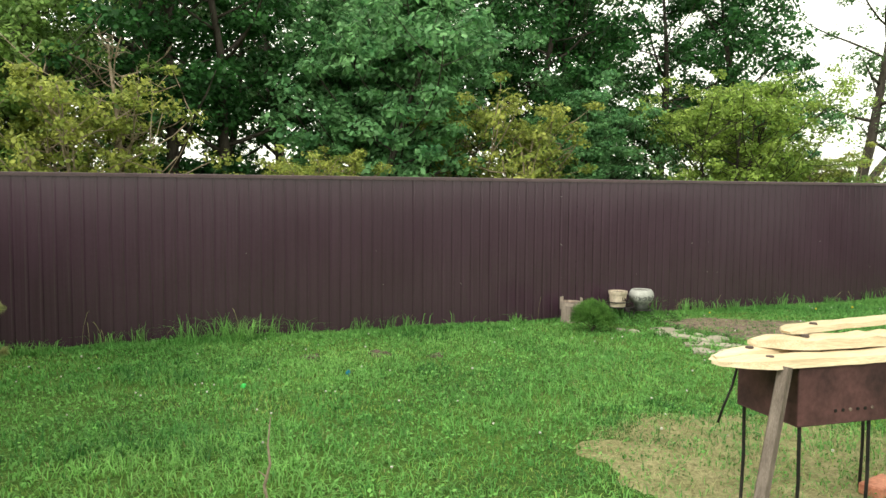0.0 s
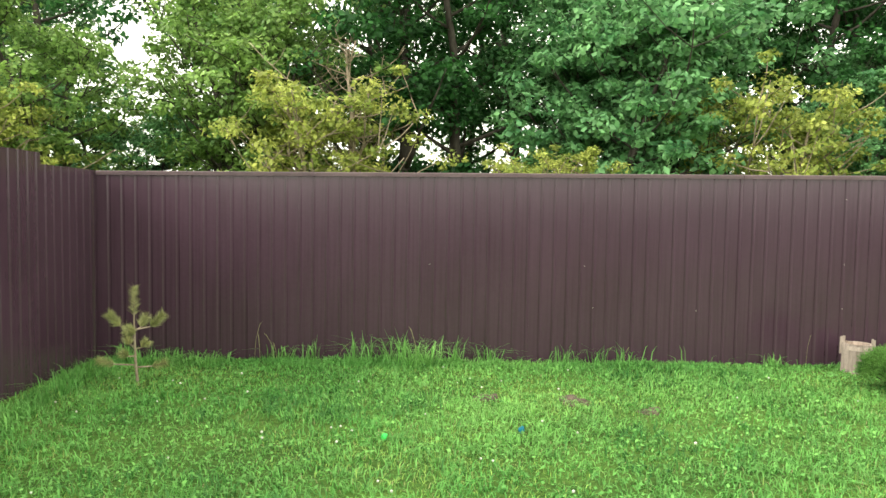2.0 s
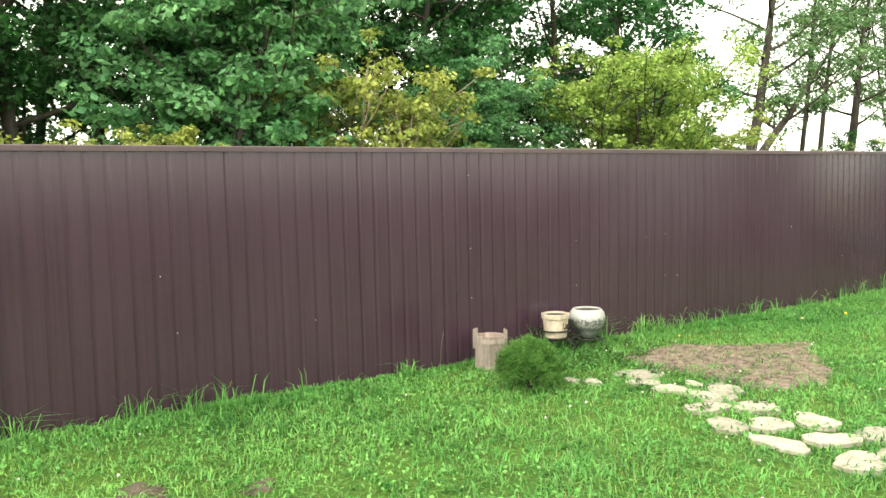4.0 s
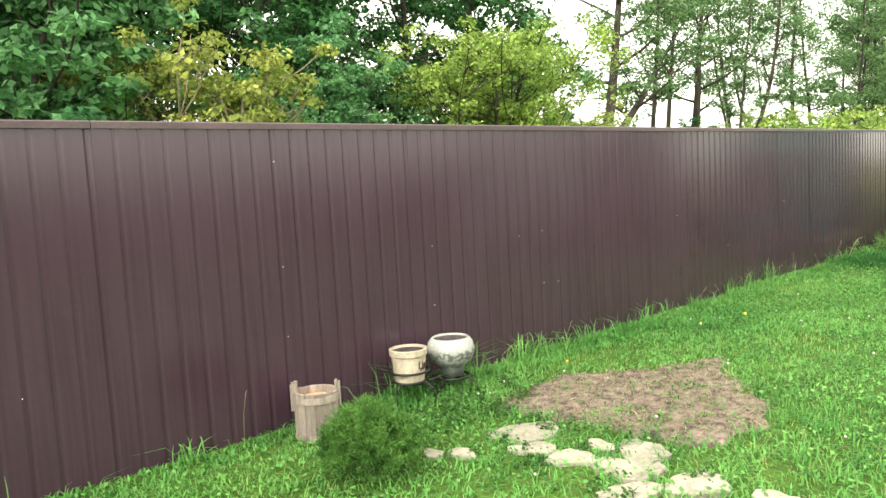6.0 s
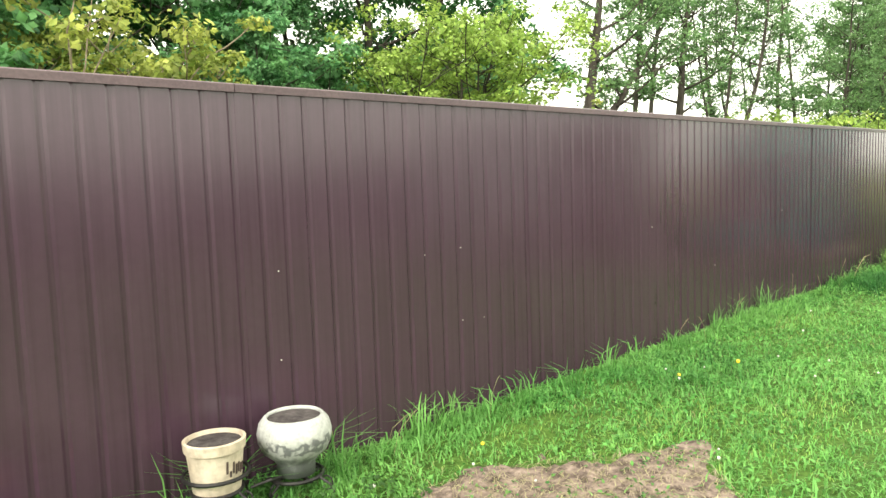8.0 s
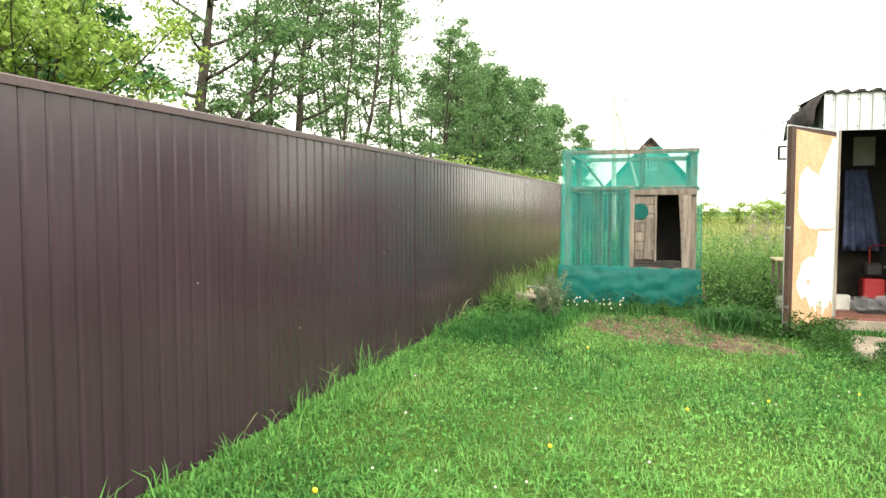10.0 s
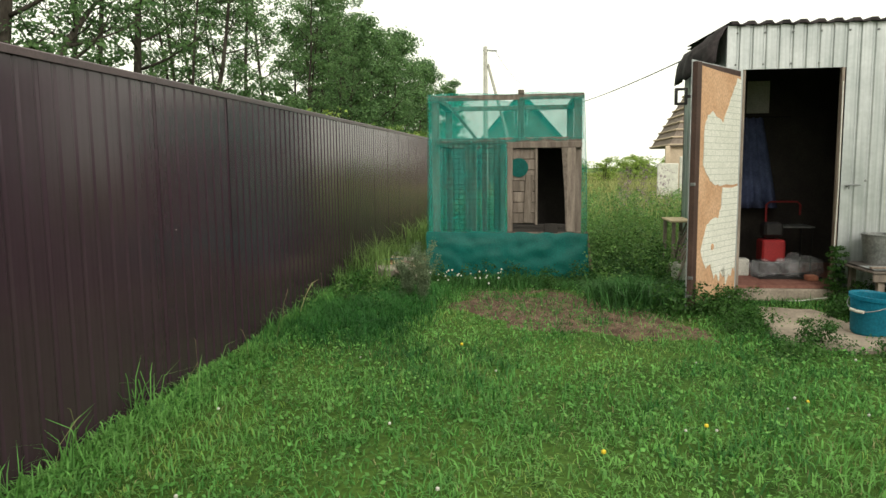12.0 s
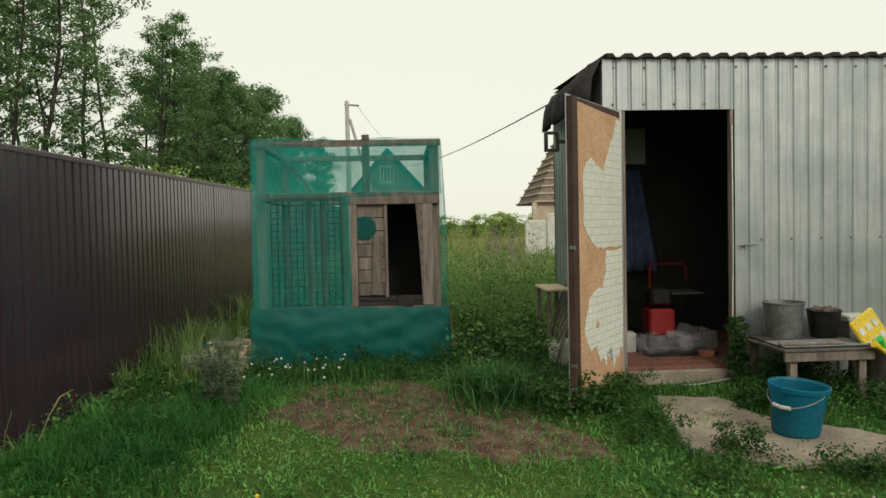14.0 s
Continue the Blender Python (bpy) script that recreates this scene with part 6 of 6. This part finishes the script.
lawn("slab_grass", 2500, 13.9, 16.3, 2.2, 4.5, 0.05, 0.16, 0.009, GRASS_TALL, "grass tufts round the concrete slab", 1.0, 0.9, 0.3)


def litter(name, poly, n, size, label, material=STRAW):
    """Dry stalks lying on bare ground."""
    a = np.array(poly)
    x, y = rs.uniform(a[:, 0].min(), a[:, 0].max(), n), rs.uniform(a[:, 1].min(), a[:, 1].max(), n)
    ok = inside(x, y, poly) & (rs.rand(n) < 0.35 + 0.65 * patchy(x * 3, y * 3))
    x, y = x[ok], y[ok]
    n = len(x)
    v, f = bent(x, y, size * rs.uniform(0.4, 1.5, n), np.full(n, 0.0028), rs.uniform(0, 6.28, n), rs.uniform(2.2, 3.1, n))
    v[:, 2] += 0.03
    return tagged(mesh_object(name, array_mesh(name, v, f), material), label, "straw", kind="stuff")


litter("straw_litter", SOIL_PATCH, 2600, 0.026, "dry stalks lying over the soil bed")
litter("straw_litter", SOIL_PATCH, 5200, 0.022, "greyish dead stalks lying over the soil bed", DEADWOOD)
litter("straw_litter", WORN_PATCH, 2600, 0.02, "dry stalks lying on worn earth before coop", DEADWOOD)
litter("straw_litter", GRILL_PATCH, 12000, 0.04, "trampled straw round the brazier")

n = 52000
x, y = rs.uniform(-2.4, 17.3, n), rs.uniform(1.8, 8.6, n)
ok = kept(x, y) & (patchy(x * 1.3 + 2, y * 1.2) > 0.3)
x, y = x[ok], y[ok]
v, q = leaf_cloud(rs, np.stack([x, y, rs.uniform(0.015, 0.045, len(x))], 1), np.full(len(x), 0.012), 1, 0.03, 0.0)
tagged(mesh_object("clover_leaves", array_mesh("clover_leaves", v, q), GRASS), "small clover leaves matted through the lawn", "clover", kind="stuff")

stalks = bmesh.new()
r3 = random.Random(77)
for i in range(26):
    x, y, hh = r3.uniform(-2.3, 16.5), r3.uniform(8.42, 8.62), r3.uniform(0.15, 0.38)
    dx, dy = r3.uniform(-0.12, 0.12), r3.uniform(-0.06, 0.02)
    tube(stalks, [(x, y, 0), (x + dx * 0.3, y + dy * 0.3, hh * 0.6), (x + dx, y + dy, hh), (x + dx * 1.35, y + dy, hh * 1.06)], [0.0016, 0.0013, 0.0022, 0.0007], 4)
tube(stalks, [(15.2, 8.55, 0), (15.3, 8.5, 0.2), (15.36, 8.45, 0.32), (15.5, 8.42, 0.34)], [0.004, 0.003, 0.006, 0.002], 5)
tagged(part("seed_stalks", stalks, STRAW, None), "dry seed stalks standing along the fence", "stalks", kind="stuff")


def weeds(name, spots, per, size, material, label):
    """Leafy weeds: heaps of small leaves at (x, y, radius, height)."""
    c, r = [], []
    for x, y, rad, h in spots:
        for z in np.arange(0.02, h, 0.07):
            c.append((x + rs.normal() * rad * 0.4, y + rs.normal() * rad * 0.4, z))
            r.append(rad * (1.1 - 0.5 * z / h))
    v, q = leaf_cloud(rs, c, r, per, size)
    v[:, 2] = np.maximum(v[:, 2], 0.0)
    return tagged(mesh_object(name, array_mesh(name, v, q), material), label, "weeds", kind="stuff")


weeds("leafy_weeds", [(5.55 + rs.rand() * 1.2, 7.72 + rs.rand() * 0.5, 0.09, 0.06 + 0.08 * rs.rand()) for _ in range(34)] + [(5.6 + rs.rand() * 0.7, 6.2 + rs.rand() * 1.4, 0.06, 0.06) for _ in range(22)], 18, 0.032, WEED, "leafy weeds round the plant stand")
weeds("leafy_weeds", [(6.3 + rs.rand() * 1.8, 6.3 + rs.rand() * 1.6, 0.04 + 0.04 * rs.rand(), 0.05) for _ in range(46)] + [(6.25 + rs.rand() * 0.55, 6.75 + rs.rand() * 0.55, 0.07, 0.07) for _ in range(22)], 16, 0.028, WEED_LIGHT, "small green weeds sprouting over the soil bed")
weeds("leafy_weeds", [(15.95 + rs.rand() * 0.4, 2.3 + rs.rand() * 0.75, 0.12, 0.18 + 0.15 * rs.rand()) for _ in range(12)] + [(16.2 + rs.rand() * 0.15, 3.0 + rs.rand() * 0.12, 0.08, 0.6) for _ in range(4)] + [(15.95 + rs.rand() * 0.3, 4.0 + rs.rand() * 0.5, 0.14, 0.2) for _ in range(9)], 62, 0.03, WEED, "leafy weeds by shed wall and bench")
weeds("leafy_weeds", [(13.95 + rs.rand() * 0.3, 3.0 + rs.rand() * 1.4, 0.11, 0.13) for _ in range(16)] + [(14.35 + rs.rand() * 0.25, 3.85 + rs.rand() * 0.2, 0.1, 0.2) for _ in range(7)] + [(14.6 + rs.rand() * 1.2, 4.26 + rs.rand() * 0.35, 0.12, 0.2) for _ in range(18)] + [(15.3 + rs.rand() * 0.5, 2.95 + rs.rand() * 0.38, 0.11, 0.2) for _ in range(14)] + [(15.0 + rs.rand() * 0.9, 2.0 + rs.rand() * 0.75, 0.16, 0.22) for _ in range(22)] + [(15.35 + rs.rand() * 0.5, 3.3 + rs.rand() * 0.2, 0.08, 0.12) for _ in range(5)], 62, 0.027, WEED, "leafy weeds round the concrete slab")
weeds("leafy_weeds", [(16.5 + rs.rand() * 4.5, 4.4 + rs.rand() * 1.05, 0.16, 0.1 + 0.5 * rs.rand() ** 2) for _ in range(40)] + [(15.6 + rs.rand() * 2.1, 7.5 + rs.rand() * 1.0, 0.12, 0.06 + 0.2 * rs.rand() ** 2) for _ in range(24)], 20, 0.045, WEED, "rank leafy weeds beside the coop")
weeds("leafy_weeds", [(16.9 + rs.rand() * 0.9, 5.0 + rs.rand() * 2.6, 0.13, 0.08 + 0.22 * rs.rand()) for _ in range(60)], 22, 0.034, WEED, "low leafy weeds along the coop front")
weeds("leafy_weeds", [(15.4 + rs.rand() * 0.9, 4.3 + rs.rand() * 0.9, 0.14, 0.1 + 0.25 * rs.rand()) for _ in range(34)], 24, 0.036, WEED, "leafy weeds round the open shed door")
weeds("leafy_weeds", [(15.3 + rs.rand() * 2.2, 7.7 + rs.rand() * 0.9, 0.11, 0.06 + 0.2 * rs.rand()) for _ in range(30)], 14, 0.03, WEED_LIGHT, "leafy weeds at the fence foot by rubble")
weeds("lawn_herbs", [(10.8 + rs.rand() * 5.0, 3.2 + rs.rand() * 5.2, 0.1 + 0.08 * rs.rand(), 0.045) for _ in range(260)], 30, 0.024, WEED_LIGHT, "low clover and herbs matted in the lawn")
weeds("lawn_herbs", [(0.0 + rs.rand() * 10.8, 2.6 + rs.rand() * 5.6, 0.08 + 0.08 * rs.rand(), 0.04) for _ in range(230)], 26, 0.022, GRASS_DEEP, "patches of low clover in the lawn")
weeds("fireweed_flowers", [(25.0 + rs.rand() * 2.5, 3.0 + rs.rand() * 0.9, 0.12, 1.2 + 0.35 * rs.rand()) for _ in range(12)], 10, 0.035, FIREWEED, "mauve fireweed spikes standing in the meadow")
weeds("field_weeds", [(19.8 + 13 * rs.rand() ** 1.3, 2.2 + rs.rand() * 5.6, 0.24, 0.25 + 0.75 * rs.rand()) for _ in range(240)], 16, 0.055, WEED_LIGHT, "rank green weeds behind the coop and shed")
weeds("field_weeds", [(16.6 + 4.5 * rs.rand(), 4.45 + rs.rand() * 1.0, 0.16, 0.2 + 0.6 * rs.rand()) for _ in range(80)], 16, 0.04, WEED_LIGHT, "tall green weeds between coop and shed")


def meadow(n, x0, x1, y0, y1, h0, h1, material, label):
    """Standing meadow blades, broader the farther off."""
    x, y = x0 + (x1 - x0) * rs.rand(n) ** 1.6, rs.uniform(y0, y1, n)
    ok = (y < 8.4) & ((y > SHED_Y) | (x > SHED_BACK + 0.3)) & ~((x < CX + CD + 0.1) & (y > 5.4))
    x, y = x[ok], y[ok]
    n = len(x)
    v, f = bent(x, y, rs.uniform(h0, h1, n), rs.uniform(0.008, 0.02, n) * (0.5 + x / 40), rs.uniform(0, 6.28, n), rs.uniform(0.1, 0.8, n))
    return tagged(mesh_object("meadow_grass", array_mesh("meadow_grass", v, f), material), label, "grass", kind="stuff")


meadow(42000, 18.5, 34, -8, 8.4, 0.3, 0.75, MEADOW_GREEN, "tall lush green grass behind the yard")
meadow(42000, 24, 110, -24, 8.4, 0.5, 1.0, MEADOW, "tall yellowish meadow grass behind the yard")
# ---- flowers ----
for name, n, area, mat, size, z, label in (("clover_flowers", 150, (-2, 14, 2.5, 8.2), WHITE, 0.009, 0.05, "white clover heads scattered over the lawn"), ("daisies", 26, (16.5, 17.6, 6.6, 7.6), WHITE, 0.013, 0.15, "small white daisies in weeds by the coop"), ("dandelions", 14, (7, 14.5, 3, 8.4), YELLOW, 0.014, 0.055, "yellow dandelion heads dotted over the lawn")):
    bm = bmesh.new()
    for i in range(n):
        p = (rs.uniform(area[0], area[1]), rs.uniform(area[2], area[3]), z + rs.uniform(-0.02, 0.03))
        bmesh.ops.create_icosphere(bm, subdivisions=1, radius=size * rs.uniform(0.7, 1.2), matrix=pose(*p))
    tagged(part(name, bm, mat, None), label, "flowers", kind="stuff")

# ---- screws of the fence ----
for x, z in ((5.21, 1.73), (5.22, 1.05), (5.22, 0.59), (6.51, 0.6), (6.52, 1.06), (8.04, 0.59), (7.53, 1.05), (7.84, 1.07), (7.84, 0.6), (2.5, 1.0), (2.6, 0.57), (3.68, 0.55), (0.9, 1.0), (10.2, 1.05), (11.4, 0.6), (13.1, 1.06)):
    bm = bmesh.new()
    lathe(bm, [(0.0032, 0), (0.0032, 0.002), (0.0018, 0.004)], 8, pose(0, 0, 0, 90, 0, 0))
    ob = part("screw", bm, WHITE, fence)
    ob.matrix_basis = pose(x, FENCE_Y - 0.002, z)
